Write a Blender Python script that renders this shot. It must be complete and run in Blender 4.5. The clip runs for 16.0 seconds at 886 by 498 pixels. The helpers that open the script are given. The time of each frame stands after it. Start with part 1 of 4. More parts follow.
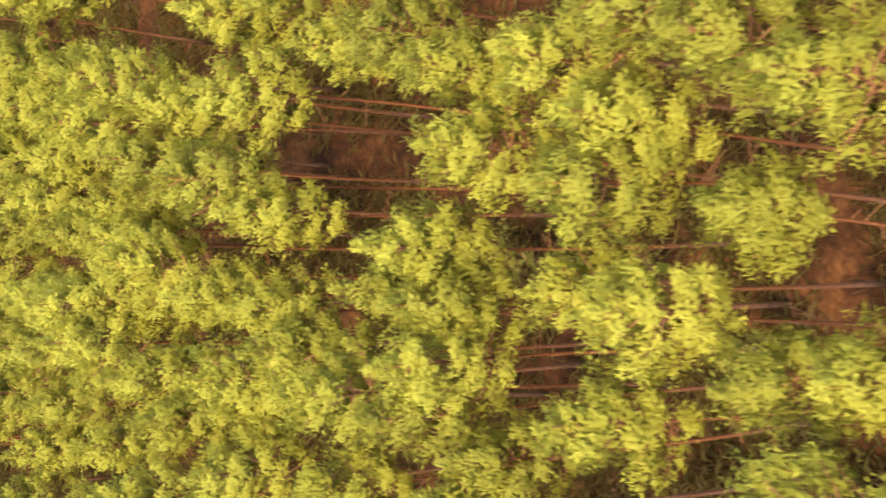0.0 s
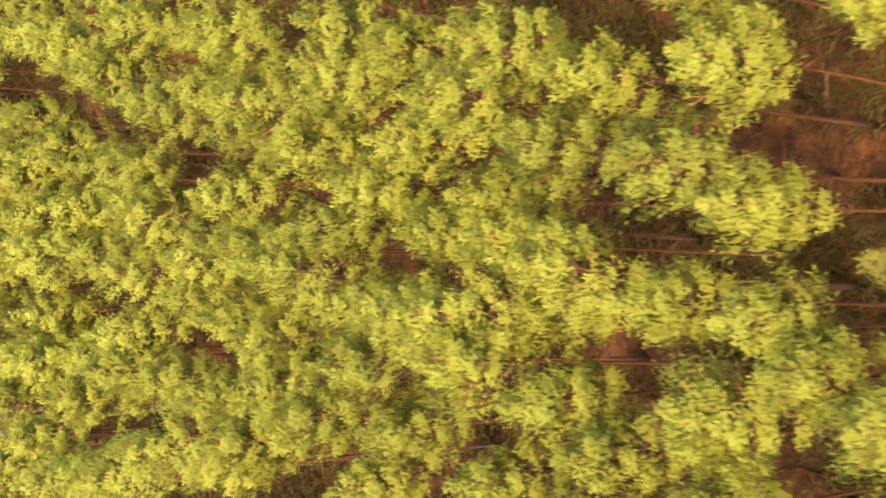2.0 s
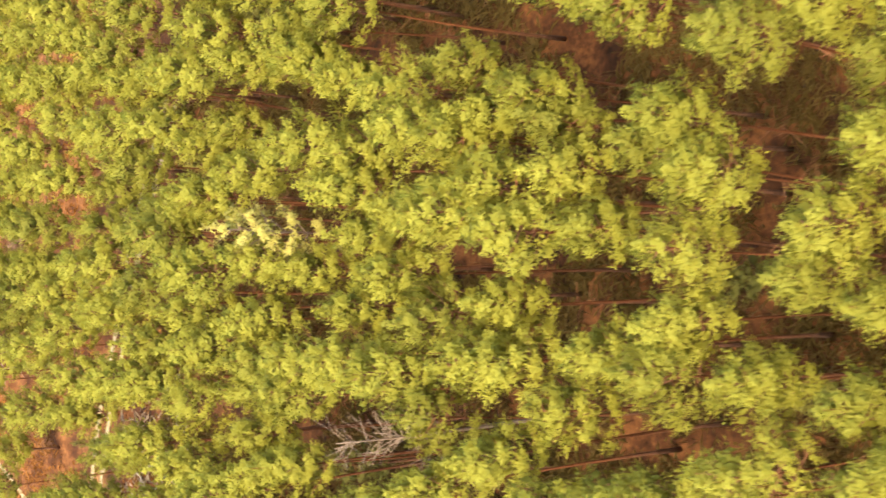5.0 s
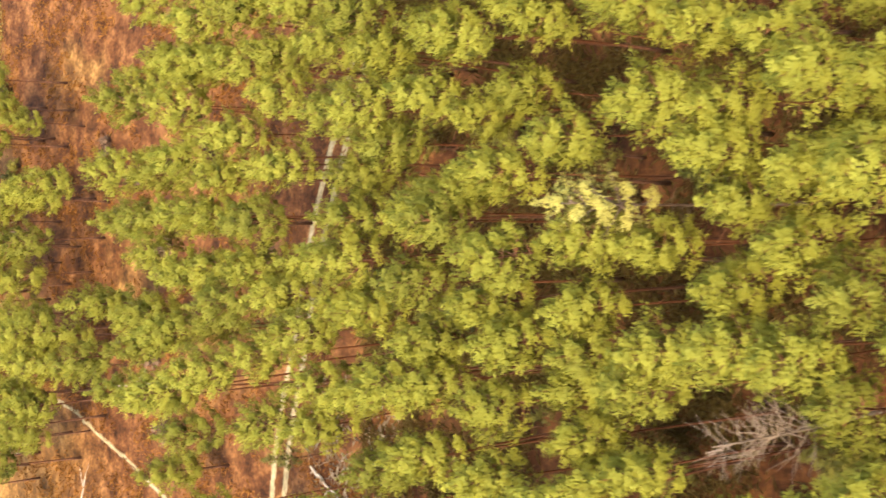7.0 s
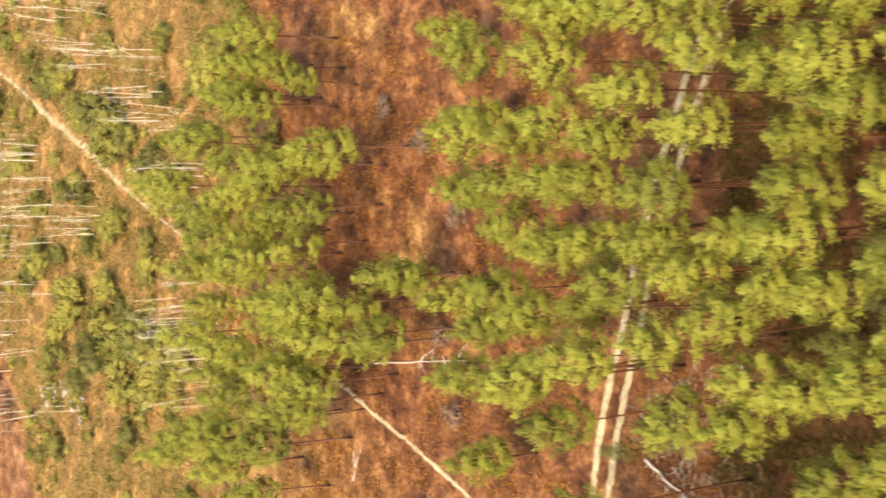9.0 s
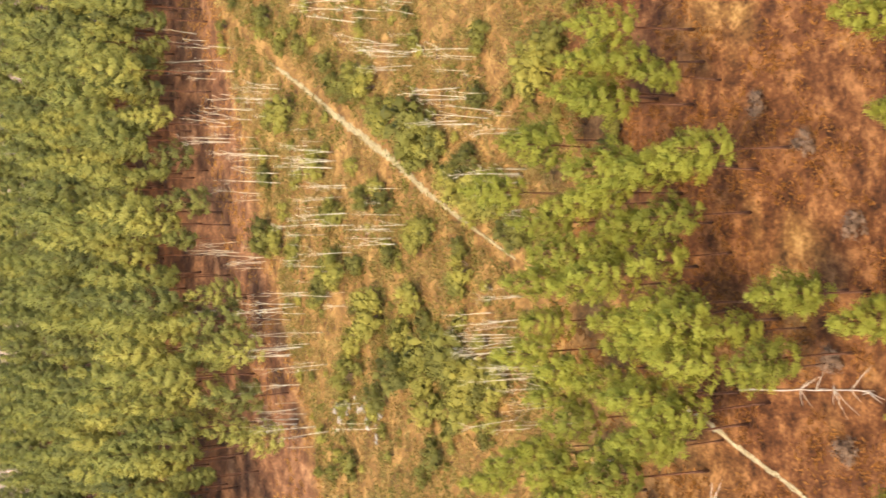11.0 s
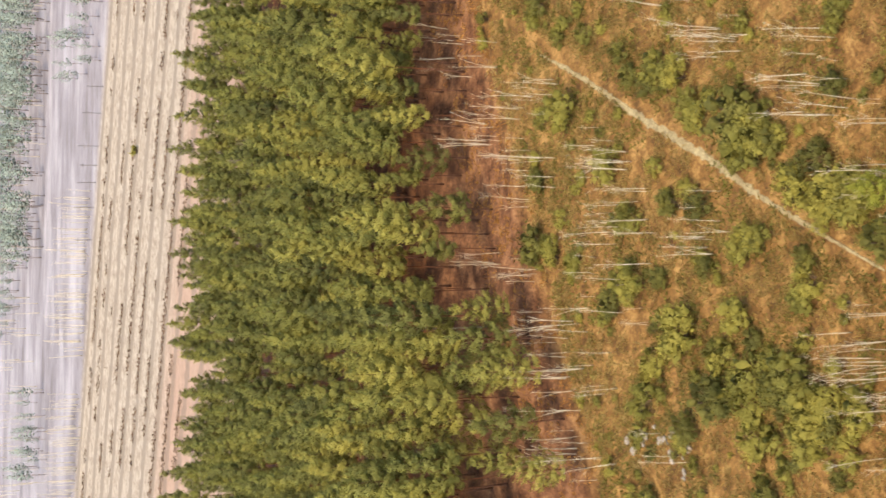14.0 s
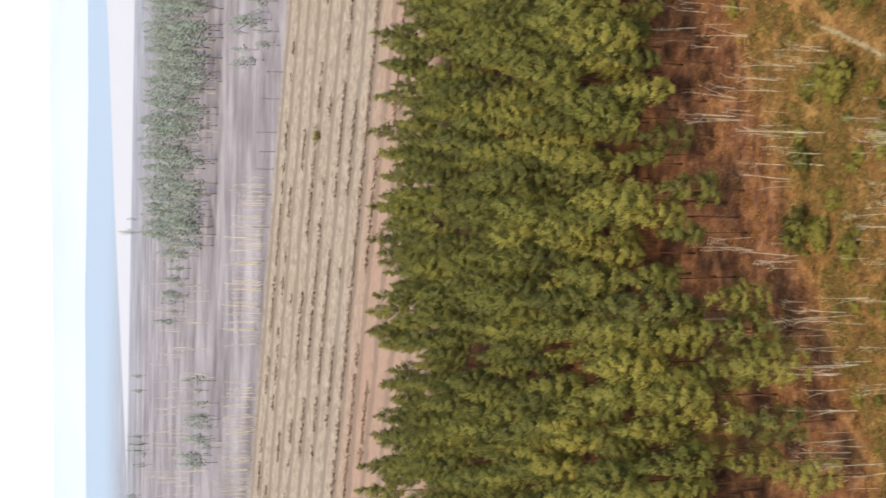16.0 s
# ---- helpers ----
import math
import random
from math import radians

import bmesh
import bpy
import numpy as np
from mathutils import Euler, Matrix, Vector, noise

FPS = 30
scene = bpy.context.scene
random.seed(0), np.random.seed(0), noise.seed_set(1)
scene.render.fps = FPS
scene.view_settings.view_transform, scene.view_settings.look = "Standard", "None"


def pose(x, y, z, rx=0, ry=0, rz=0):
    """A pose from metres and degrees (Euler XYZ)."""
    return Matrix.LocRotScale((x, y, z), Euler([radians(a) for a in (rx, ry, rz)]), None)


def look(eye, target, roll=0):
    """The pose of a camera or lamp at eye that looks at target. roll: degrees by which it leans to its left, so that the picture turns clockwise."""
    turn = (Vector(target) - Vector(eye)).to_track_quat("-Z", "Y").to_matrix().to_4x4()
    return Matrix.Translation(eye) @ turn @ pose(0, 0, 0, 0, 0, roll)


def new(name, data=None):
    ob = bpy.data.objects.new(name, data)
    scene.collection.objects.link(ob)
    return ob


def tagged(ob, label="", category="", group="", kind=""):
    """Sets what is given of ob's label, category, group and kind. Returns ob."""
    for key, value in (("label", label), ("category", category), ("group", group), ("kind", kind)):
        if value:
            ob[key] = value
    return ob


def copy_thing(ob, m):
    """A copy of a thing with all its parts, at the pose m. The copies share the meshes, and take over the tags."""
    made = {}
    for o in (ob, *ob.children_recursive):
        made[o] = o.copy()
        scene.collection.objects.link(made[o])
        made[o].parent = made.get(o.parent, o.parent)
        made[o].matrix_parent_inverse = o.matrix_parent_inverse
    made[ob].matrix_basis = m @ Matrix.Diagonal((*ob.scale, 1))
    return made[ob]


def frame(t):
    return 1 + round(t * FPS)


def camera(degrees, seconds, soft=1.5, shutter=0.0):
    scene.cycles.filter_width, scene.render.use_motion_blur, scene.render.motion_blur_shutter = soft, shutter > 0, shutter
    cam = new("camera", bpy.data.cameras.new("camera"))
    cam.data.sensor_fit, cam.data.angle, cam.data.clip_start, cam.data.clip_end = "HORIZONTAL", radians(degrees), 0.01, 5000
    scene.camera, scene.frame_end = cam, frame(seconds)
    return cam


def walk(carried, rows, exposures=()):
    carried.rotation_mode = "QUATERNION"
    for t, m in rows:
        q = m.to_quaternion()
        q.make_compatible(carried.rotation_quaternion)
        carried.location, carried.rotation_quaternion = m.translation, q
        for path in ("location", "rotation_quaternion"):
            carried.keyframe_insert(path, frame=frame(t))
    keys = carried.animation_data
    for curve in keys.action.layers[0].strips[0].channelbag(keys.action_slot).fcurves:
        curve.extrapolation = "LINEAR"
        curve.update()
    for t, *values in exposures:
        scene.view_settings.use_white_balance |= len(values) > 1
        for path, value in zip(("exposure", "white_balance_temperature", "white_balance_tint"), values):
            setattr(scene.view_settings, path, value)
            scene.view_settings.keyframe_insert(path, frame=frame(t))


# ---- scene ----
cam = camera(35.89, 16.0, soft=1.6, shutter=0.45)
PATH = [
    (0, (0.65, 0.68, 43.74), (-1.32, 37.96, 10.49), -89.05),
    (0.5, (0.16, 4.88, 45.11), (-1.61, 42.09, 11.76), -88.58),
    (1, (-0.32, 9.21, 46.49), (-1.91, 46.48, 13.20), -88.43),
    (1.5, (-0.71, 13.57, 47.87), (-2.19, 50.98, 14.72), -88.31),
    (2, (-1.09, 18.02, 49.29), (-2.50, 55.49, 16.22), -88.14),
    (2.5, (-1.46, 22.52, 50.75), (-2.84, 60.01, 17.69), -88.08),
    (3, (-1.83, 27.09, 52.17), (-3.26, 64.58, 19.13), -88.11),
    (3.5, (-2.15, 31.60, 53.53), (-3.69, 69.16, 20.57), -87.99),
    (4, (-2.53, 36.24, 54.85), (-4.16, 73.87, 21.96), -87.96),
    (4.2, (-2.69, 38.09, 55.37), (-4.36, 75.74, 22.51), -87.95),
    (6.3, (-5.97, 57.55, 60.98), (-7.01, 95.32, 28.23), -91.26),
    (6.5, (-5.96, 59.40, 61.57), (-7.10, 97.18, 28.84), -91.31),
    (7, (-5.89, 64.08, 63.09), (-7.31, 102.03, 30.57), -91.57),
    (7.5, (-5.75, 68.83, 64.60), (-7.56, 107.29, 32.70), -91.98),
    (8, (-5.66, 73.59, 66.05), (-7.94, 112.59, 34.84), -92.29),
    (8.5, (-5.56, 78.29, 67.49), (-8.27, 118.01, 37.23), -92.51),
    (9, (-5.47, 82.99, 68.99), (-8.32, 123.77, 40.20), -92.48),
    (9.5, (-5.44, 87.76, 70.66), (-8.30, 129.56, 43.38), -92.38),
    (10, (-5.48, 92.32, 72.37), (-8.33, 135.08, 46.61), -92.25),
    (10.2, (-5.51, 94.12, 73.04), (-8.34, 137.25, 47.91), -92.19),
    (12.3, (-7.30, 111.07, 78.23), (-8.92, 156.94, 58.39), -90.65),
    (12.5, (-7.45, 112.80, 79.03), (-9.06, 158.72, 59.31), -90.61),
    (13, (-7.82, 117.16, 81.09), (-9.39, 163.20, 61.63), -90.57),
    (13.5, (-8.18, 121.55, 83.25), (-9.72, 167.84, 64.42), -90.52),
    (14, (-8.53, 125.92, 85.44), (-10.06, 172.50, 67.34), -90.49),
    (14.5, (-8.89, 130.19, 87.58), (-10.39, 177.08, 70.27), -90.42),
    (15, (-9.24, 134.40, 89.73), (-10.74, 181.57, 73.21), -90.36),
    (15.5, (-9.63, 138.56, 91.93), (-11.09, 186.21, 76.83), -90.34),
    (16, (-10.07, 142.65, 94.08), (-11.92, 190.82, 80.83), -90.33),
]
walk(cam, [(t, look(e, g, r)) for t, e, g, r in PATH],
     exposures=[(0, 3.43, 7550, 10), (4, 3.42, 7500, 10), (9, 3.12, 7000, 10), (10.2, 3.08, 6900, 10), (12.4, 2.64, 6720, 10), (14.5, 2.34, 6640, 10), (16, 1.95, 6600, 10)])

# ---- light ----
SUN_EL, SUN_AZ = radians(62), radians(205)
world = bpy.data.worlds.new("sky")
world.use_nodes = True
scene.world = world
wn = world.node_tree.nodes
sky = wn.new("ShaderNodeTexSky")
sky.sky_type, sky.sun_disc = "NISHITA", False
sky.sun_elevation, sky.sun_rotation = SUN_EL, SUN_AZ
sky.air_density, sky.dust_density, sky.ozone_density = 1.0, 1.2, 1.0
world.node_tree.links.new(sky.outputs[0], wn["Background"].inputs[0])
wn["Background"].inputs[1].default_value = 0.15
sun = new("sun", bpy.data.lights.new("sun", "SUN"))
sun.data.energy, sun.data.angle, sun.data.color = 1.8, radians(20), (1.0, 0.90, 0.74)
sun_way = Vector((math.sin(SUN_AZ) * math.cos(SUN_EL), math.cos(SUN_AZ) * math.cos(SUN_EL), math.sin(SUN_EL)))
sun.matrix_world = look(sun_way * 300, (0, 0, 0))


# ---- materials ----
def material(name, build):
    mat = bpy.data.materials.new(name)
    mat.use_nodes = True
    nt = mat.node_tree
    nt.nodes.clear()
    out = nt.nodes.new("ShaderNodeOutputMaterial")
    nt.links.new(build(nt), out.inputs[0])
    return mat


def nd(nt, kind, props=None, **ins):
    n = nt.nodes.new(kind)
    for k, v in (props or {}).items():
        setattr(n, k, v)
    for k, v in ins.items():
        key = k.replace("_", " ")
        sock = n.inputs[int(k[1:])] if k[0] == "i" and k[1:].isdigit() else n.inputs[key]
        if isinstance(v, bpy.types.NodeSocket):
            nt.links.new(v, sock)
        else:
            sock.default_value = v
    return n


def noise_at(nt, where, scale, detail=4.0, rough=0.6):
    return nd(nt, "ShaderNodeTexNoise", Vector=where, Scale=scale, Detail=detail, Roughness=rough).outputs["Fac"]


def ramp(nt, fac, stops):
    n = nd(nt, "ShaderNodeValToRGB", Fac=fac)
    els = n.color_ramp.elements
    while len(els) < len(stops):
        els.new(0.5)
    for e, (p, c) in zip(els, stops):
        e.position, e.color = p, (*c, 1)
    return n.outputs["Color"]


def blend(nt, fac, a, b):
    n = nd(nt, "ShaderNodeMix", {"data_type": "RGBA"})
    for sock, v in ((n.inputs[0], fac), (n.inputs[6], a), (n.inputs[7], b)):
        if isinstance(v, bpy.types.NodeSocket):
            nt.links.new(v, sock)
        else:
            sock.default_value = v if isinstance(v, float) else (*v, 1)
    return n.outputs[2]


def place_of(nt):
    return nd(nt, "ShaderNodeNewGeometry").outputs["Position"]


def calc(nt, op, a, b=0.0, clamp=False):
    return nd(nt, "ShaderNodeMath", {"operation": op, "use_clamp": clamp}, i0=a, i1=b).outputs[0]


def step_between(nt, v, a, b):
    return nd(nt, "ShaderNodeMapRange", {"interpolation_type": "SMOOTHSTEP"}, Value=v, From_Min=a, From_Max=b).outputs[0]


def foliage(name, dark, mid, light, thin=0.45):
    def build(nt):
        pos = place_of(nt)
        big, small = noise_at(nt, pos, 0.28, 2.0), noise_at(nt, pos, 2.3, 3.0)
        own = nd(nt, "ShaderNodeObjectInfo").outputs["Random"]
        isle = nd(nt, "ShaderNodeNewGeometry").outputs["Random Per Island"]
        v = calc(nt, "ADD", calc(nt, "MULTIPLY", big, 0.44), calc(nt, "MULTIPLY", small, 0.18))
        v = calc(nt, "ADD", v, calc(nt, "MULTIPLY", own, 0.42))
        v = calc(nt, "ADD", v, calc(nt, "MULTIPLY", isle, 0.08))
        col = ramp(nt, v, [(0.28, dark), (0.55, mid), (0.85, light)])
        body = nd(nt, "ShaderNodeBsdfPrincipled", Base_Color=col, Roughness=0.62)
        body.inputs["Specular IOR Level"].default_value = 0.08
        glow = nd(nt, "ShaderNodeBsdfTranslucent", Color=col)
        return nd(nt, "ShaderNodeMixShader", Fac=thin, i1=body.outputs[0], i2=glow.outputs[0]).outputs[0]
    return material(name, build)


def surface(name, stops, scale, rough=0.9, bump=0.3, stretch=(1, 1, 1), patch=0.15):
    def build(nt):
        pos = nd(nt, "ShaderNodeMapping", Vector=place_of(nt), Scale=stretch).outputs[0]
        fine = noise_at(nt, pos, scale, 6.0, 0.7)
        wide = noise_at(nt, pos, scale * patch, 3.0)
        v = calc(nt, "ADD", calc(nt, "MULTIPLY", fine, 0.6), calc(nt, "MULTIPLY", wide, 0.4))
        b = nd(nt, "ShaderNodeBump", Strength=bump, Distance=0.05, Height=fine).outputs[0]
        return nd(nt, "ShaderNodeBsdfPrincipled", Base_Color=ramp(nt, v, stops), Roughness=rough, Specular_IOR_Level=0.2, Normal=b).outputs[0]
    return material(name, build)


NEEDLES = foliage("pine_needles", (0.138, 0.129, 0.019), (0.200, 0.186, 0.025), (0.236, 0.217, 0.031), 0.56)
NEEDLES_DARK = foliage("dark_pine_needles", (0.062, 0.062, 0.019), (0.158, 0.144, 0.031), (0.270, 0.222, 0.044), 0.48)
NEEDLES_PALE = foliage("dry_pine_needles", (0.16, 0.135, 0.03), (0.255, 0.215, 0.048), (0.33, 0.28, 0.072))
LEAVES = foliage("shrub_leaves", (0.055, 0.049, 0.011), (0.126, 0.107, 0.019), (0.225, 0.178, 0.030), 0.4)
DRY_GRASS = foliage("dry_grass", (0.13, 0.078, 0.022), (0.25, 0.162, 0.048), (0.39, 0.28, 0.10), 0.35)
TWIGS = surface("dead_twigs", [(0.3, (0.035, 0.017, 0.008)), (0.7, (0.13, 0.075, 0.04))], 6)
DEAD_WOOD = surface("grey_dead_wood", [(0.3, (0.16, 0.12, 0.08)), (0.7, (0.36, 0.28, 0.20))], 5, stretch=(1, 1, 0.2))
BIRCH_BARK = surface("birch_bark", [(0.36, (0.12, 0.085, 0.06)), (0.47, (0.37, 0.29, 0.18)), (0.8, (0.54, 0.43, 0.28))], 7, 0.7)
SAND = surface("trodden_sand", [(0.36, (0.07, 0.046, 0.018)), (0.5, (0.15, 0.110, 0.053)), (0.68, (0.25, 0.197, 0.108))], 3)
PATH_SAND = surface("grassy_yellow_sand", [(0.36, (0.06, 0.040, 0.014)), (0.5, (0.128, 0.092, 0.039)), (0.68, (0.215, 0.165, 0.078))], 3)
CHALK = surface("pale_rubble_stone", [(0.3, (0.08, 0.06, 0.04)), (0.7, (0.20, 0.158, 0.11))], 2)
DEAD_BROWN = surface("brown_dead_wood", [(0.3, (0.05, 0.028, 0.016)), (0.7, (0.15, 0.092, 0.055))], 5)
BRACKEN = foliage("dead_bracken", (0.06, 0.02, 0.005), (0.17, 0.068, 0.014), (0.30, 0.15, 0.035), 0.2)
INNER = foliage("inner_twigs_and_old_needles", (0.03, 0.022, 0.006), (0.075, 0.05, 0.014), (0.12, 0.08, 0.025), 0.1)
LIMB_BARK = surface("red_limb_bark", [(0.3, (0.05, 0.02, 0.009)), (0.7, (0.17, 0.07, 0.028))], 5)
DEAD_GREY = surface("grey_brown_dead_wood", [(0.3, (0.08, 0.054, 0.035)), (0.7, (0.185, 0.13, 0.088))], 5)
POST_WOOD = surface("weathered_post_wood", [(0.3, (0.06, 0.05, 0.045)), (0.7, (0.16, 0.13, 0.11))], 6)


def bark_nodes(nt):
    pos = place_of(nt)
    own = nd(nt, "ShaderNodeTexCoord").outputs["Object"]
    high = nd(nt, "ShaderNodeSeparateXYZ", Vector=own).outputs[2]
    high = step_between(nt, calc(nt, "ADD", high, calc(nt, "MULTIPLY", noise_at(nt, pos, 1.1), 3.0)), 3.0, 9.0)
    plates = noise_at(nt, nd(nt, "ShaderNodeMapping", Vector=pos, Scale=(6, 6, 1.5)).outputs[0], 2.0, 5.0, 0.7)
    low = ramp(nt, plates, [(0.3, (0.035, 0.015, 0.008)), (0.7, (0.13, 0.055, 0.028))])
    top = ramp(nt, plates, [(0.3, (0.055, 0.016, 0.006)), (0.7, (0.115, 0.041, 0.015))])
    b = nd(nt, "ShaderNodeBump", Strength=0.5, Distance=0.03, Height=plates).outputs[0]
    return nd(nt, "ShaderNodeBsdfPrincipled", Base_Color=blend(nt, high, low, top), Roughness=0.85, Specular_IOR_Level=0.1, Normal=b).outputs[0]


BARK = material("pine_bark", bark_nodes)


def ground_nodes(nt):
    pos = place_of(nt)
    xyz = nd(nt, "ShaderNodeSeparateXYZ", Vector=pos)
    x, y = xyz.outputs[0], xyz.outputs[1]
    wob = calc(nt, "MULTIPLY", calc(nt, "SUBTRACT", noise_at(nt, pos, 0.05, 3.0), 0.5), 34.0)
    yy = calc(nt, "ADD", calc(nt, "ADD", y, wob), calc(nt, "MULTIPLY", x, -0.45))
    fine, mid, wide = noise_at(nt, pos, 2.6, 8.0, 0.75), noise_at(nt, pos, 0.45, 5.0), noise_at(nt, pos, 0.07, 3.0)
    v = calc(nt, "ADD", calc(nt, "MULTIPLY", fine, 0.5), calc(nt, "MULTIPLY", mid, 0.5))
    litter = ramp(nt, v, [(0.38, (0.008, 0.0030, 0.0010)), (0.5, (0.049, 0.0165, 0.0048)), (0.64, (0.155, 0.066, 0.021))])
    # litter browned and darkened to paint in the shade below dense pines
    shade_dark_litter = ramp(nt, v, [(0.38, (0.007, 0.0032, 0.0014)), (0.5, (0.034, 0.0120, 0.0040)), (0.64, (0.10, 0.039, 0.012))])
    bare_floor = ramp(nt, v, [(0.38, (0.012, 0.0046, 0.0018)), (0.5, (0.066, 0.0265, 0.0105)), (0.64, (0.165, 0.080, 0.034))])
    straw = ramp(nt, v, [(0.38, (0.028, 0.013, 0.004)), (0.5, (0.118, 0.060, 0.015)), (0.64, (0.265, 0.168, 0.050))])
    stubble = ramp(nt, v, [(0.34, (0.085, 0.059, 0.038)), (0.5, (0.160, 0.123, 0.083)), (0.68, (0.232, 0.189, 0.134))])
    streak = noise_at(nt, nd(nt, "ShaderNodeMapping", Vector=pos, Scale=(0.018, 0.05, 0.0)).outputs[0], 1.0, 5.0, 0.7)
    # streaky land beyond the field, its colour greyed for distance haze
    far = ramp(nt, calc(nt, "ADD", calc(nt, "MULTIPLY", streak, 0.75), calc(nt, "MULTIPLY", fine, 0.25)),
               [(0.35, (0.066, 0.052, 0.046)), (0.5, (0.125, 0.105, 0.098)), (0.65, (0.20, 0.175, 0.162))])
    open_land = step_between(nt, yy, 208.0, 236.0)
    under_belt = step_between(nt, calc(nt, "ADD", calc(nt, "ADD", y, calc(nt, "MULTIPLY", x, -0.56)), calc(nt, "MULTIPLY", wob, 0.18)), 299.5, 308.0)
    litter = blend(nt, step_between(nt, wide, 0.54, 0.85), litter, straw)
    # painted shade covers the near forest floor, up to the clearing
    litter = blend(nt, step_between(nt, calc(nt, "ADD", y, calc(nt, "MULTIPLY", wob, 0.4)), 132.0, 146.0), shade_dark_litter, litter)
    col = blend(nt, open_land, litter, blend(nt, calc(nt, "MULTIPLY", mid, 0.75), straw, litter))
    # the belt's interior takes the same painted shade
    col = blend(nt, under_belt, col, blend(nt, step_between(nt, calc(nt, "ADD", y, calc(nt, "MULTIPLY", x, -0.4)), 326.0, 342.0), bare_floor, shade_dark_litter))
    edge = calc(nt, "ADD", y, calc(nt, "MULTIPLY", x, 0.26))
    rows = calc(nt, "SINE", calc(nt, "MULTIPLY", calc(nt, "ADD", edge, calc(nt, "MULTIPLY", calc(nt, "ADD", wide, mid), 4.5)), 0.5))
    rows = calc(nt, "MULTIPLY", step_between(nt, rows, 0.25, 0.85), calc(nt, "MULTIPLY", mid, 1.0))
    stubble = blend(nt, step_between(nt, edge, 500.0, 470.0), stubble, blend(nt, v, (0.07, 0.04, 0.025), (0.26, 0.17, 0.11)))
    stubble = blend(nt, rows, stubble, (0.07, 0.05, 0.034))
    col = blend(nt, step_between(nt, y, 425.0, 445.0), col, stubble)
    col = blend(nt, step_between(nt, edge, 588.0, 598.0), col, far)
    wedge = calc(nt, "ADD", y, calc(nt, "MULTIPLY", x, -1.4))
    pale = calc(nt, "MULTIPLY", step_between(nt, y, 1190.0, 1212.0), step_between(nt, wedge, 1535.0, 1500.0))
    # blue-grey haze painted into the ground, stronger with distance
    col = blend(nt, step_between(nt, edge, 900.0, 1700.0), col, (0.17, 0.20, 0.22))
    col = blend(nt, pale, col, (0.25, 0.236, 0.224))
    b = nd(nt, "ShaderNodeBump", Strength=0.7, Distance=0.25, Height=v).outputs[0]
    return nd(nt, "ShaderNodeBsdfPrincipled", Base_Color=col, Roughness=0.95, Specular_IOR_Level=0.08, Normal=b).outputs[0]


GROUND = material("forest_floor_grass_shade_and_haze", ground_nodes)


# ---- mesh helpers ----
def mesh_of(name, verts, tris, mat, smooth=False, normals=None):
    """A triangle mesh from arrays."""
    me = bpy.data.meshes.new(name)
    verts, tris = np.asarray(verts, np.float32), np.asarray(tris, np.int32)
    me.vertices.add(len(verts))
    me.vertices.foreach_set("co", verts.ravel())
    me.loops.add(tris.size)
    me.loops.foreach_set("vertex_index", tris.ravel())
    me.polygons.add(len(tris))
    me.polygons.foreach_set("loop_start", np.arange(0, tris.size, 3, dtype=np.int32))
    me.polygons.foreach_set("use_smooth", np.full(len(tris), smooth))
    me.update()
    if normals is not None:
        me.normals_split_custom_set_from_vertices(normals)
    me.materials.append(mat)
    return me


def part(name, verts, tris, mat, parent, label="", smooth=False, normals=None):
    ob = new(name, mesh_of(name, verts, tris, mat, smooth, normals))
    ob.parent = parent
    if label:
        tagged(ob, label)
    return ob


def merged(pieces):
    vs, fs, n = [], [], 0
    for v, f in pieces:
        vs.append(v)
        fs.append(f + n)
        n += len(v)
    return np.concatenate(vs), np.concatenate(fs)


def tube(points, radii, sides=6):
    """A tapered, closed limb along points."""
    pts = np.asarray(points, float)
    ways = np.gradient(pts, axis=0)
    ways /= np.linalg.norm(ways, axis=1, keepdims=True) + 1e-9
    ref = np.array([1.0, 0, 0]) if abs(ways[0][0]) < 0.8 else np.array([0, 1.0, 0])
    vs = []
    for p, w, r in zip(pts, ways, radii):
        a = np.cross(w, ref)
        a /= np.linalg.norm(a) + 1e-9
        b = np.cross(w, a)
        ang = np.arange(sides) * 2 * np.pi / sides
        vs.append(p + r * (np.cos(ang)[:, None] * a + np.sin(ang)[:, None] * b))
    n, fs = len(pts), []
    for i in range(n - 1):
        for j in range(sides):
            k = (j + 1) % sides
            a, b, c, d = i * sides + j, i * sides + k, (i + 1) * sides + k, (i + 1) * sides + j
            fs += [(a, c, b), (a, d, c)]
    for j in range(1, sides - 1):
        fs += [(0, j, j + 1), ((n - 1) * sides, (n - 1) * sides + j + 1, (n - 1) * sides + j)]
    return np.concatenate(vs), np.array(fs)


def blades(rng, at, ways, long, wide, faces=None, droop=0.12):
    """Pointed leaf sprays: one bent kite each, lying across its face direction."""
    n = len(at)
    ways = ways / (np.linalg.norm(ways, axis=1, keepdims=True) + 1e-9)
    side = np.cross(ways, rng.normal(size=(n, 3)) if faces is None else faces)
    side /= np.linalg.norm(side, axis=1, keepdims=True) + 1e-9
    long, wide = np.asarray(long)[:, None], np.asarray(wide)[:, None]
    mid = at + ways * long * 0.5
    tip = at + ways * long - np.array([0, 0, 1.0]) * long * droop
    v = np.stack([at, mid + side * wide / 2, tip, mid - side * wide / 2], 1).reshape(-1, 3)
    k = np.arange(n)[:, None] * 4
    return v, np.concatenate([k + [0, 1, 2], k + [0, 2, 3]])


# ---- trees ----
def bent_stem(rng, high, lean, rings=9):
    s = np.linspace(0, 1, rings)
    a, b = rng.normal(size=2) * lean
    w = rng.uniform(0, 6.28)
    return np.stack([a * s ** 2 * high + 0.012 * high * np.sin(3 * s + w), b * s ** 2 * high + 0.012 * high * np.cos(2.5 * s + w), s * high], 1)


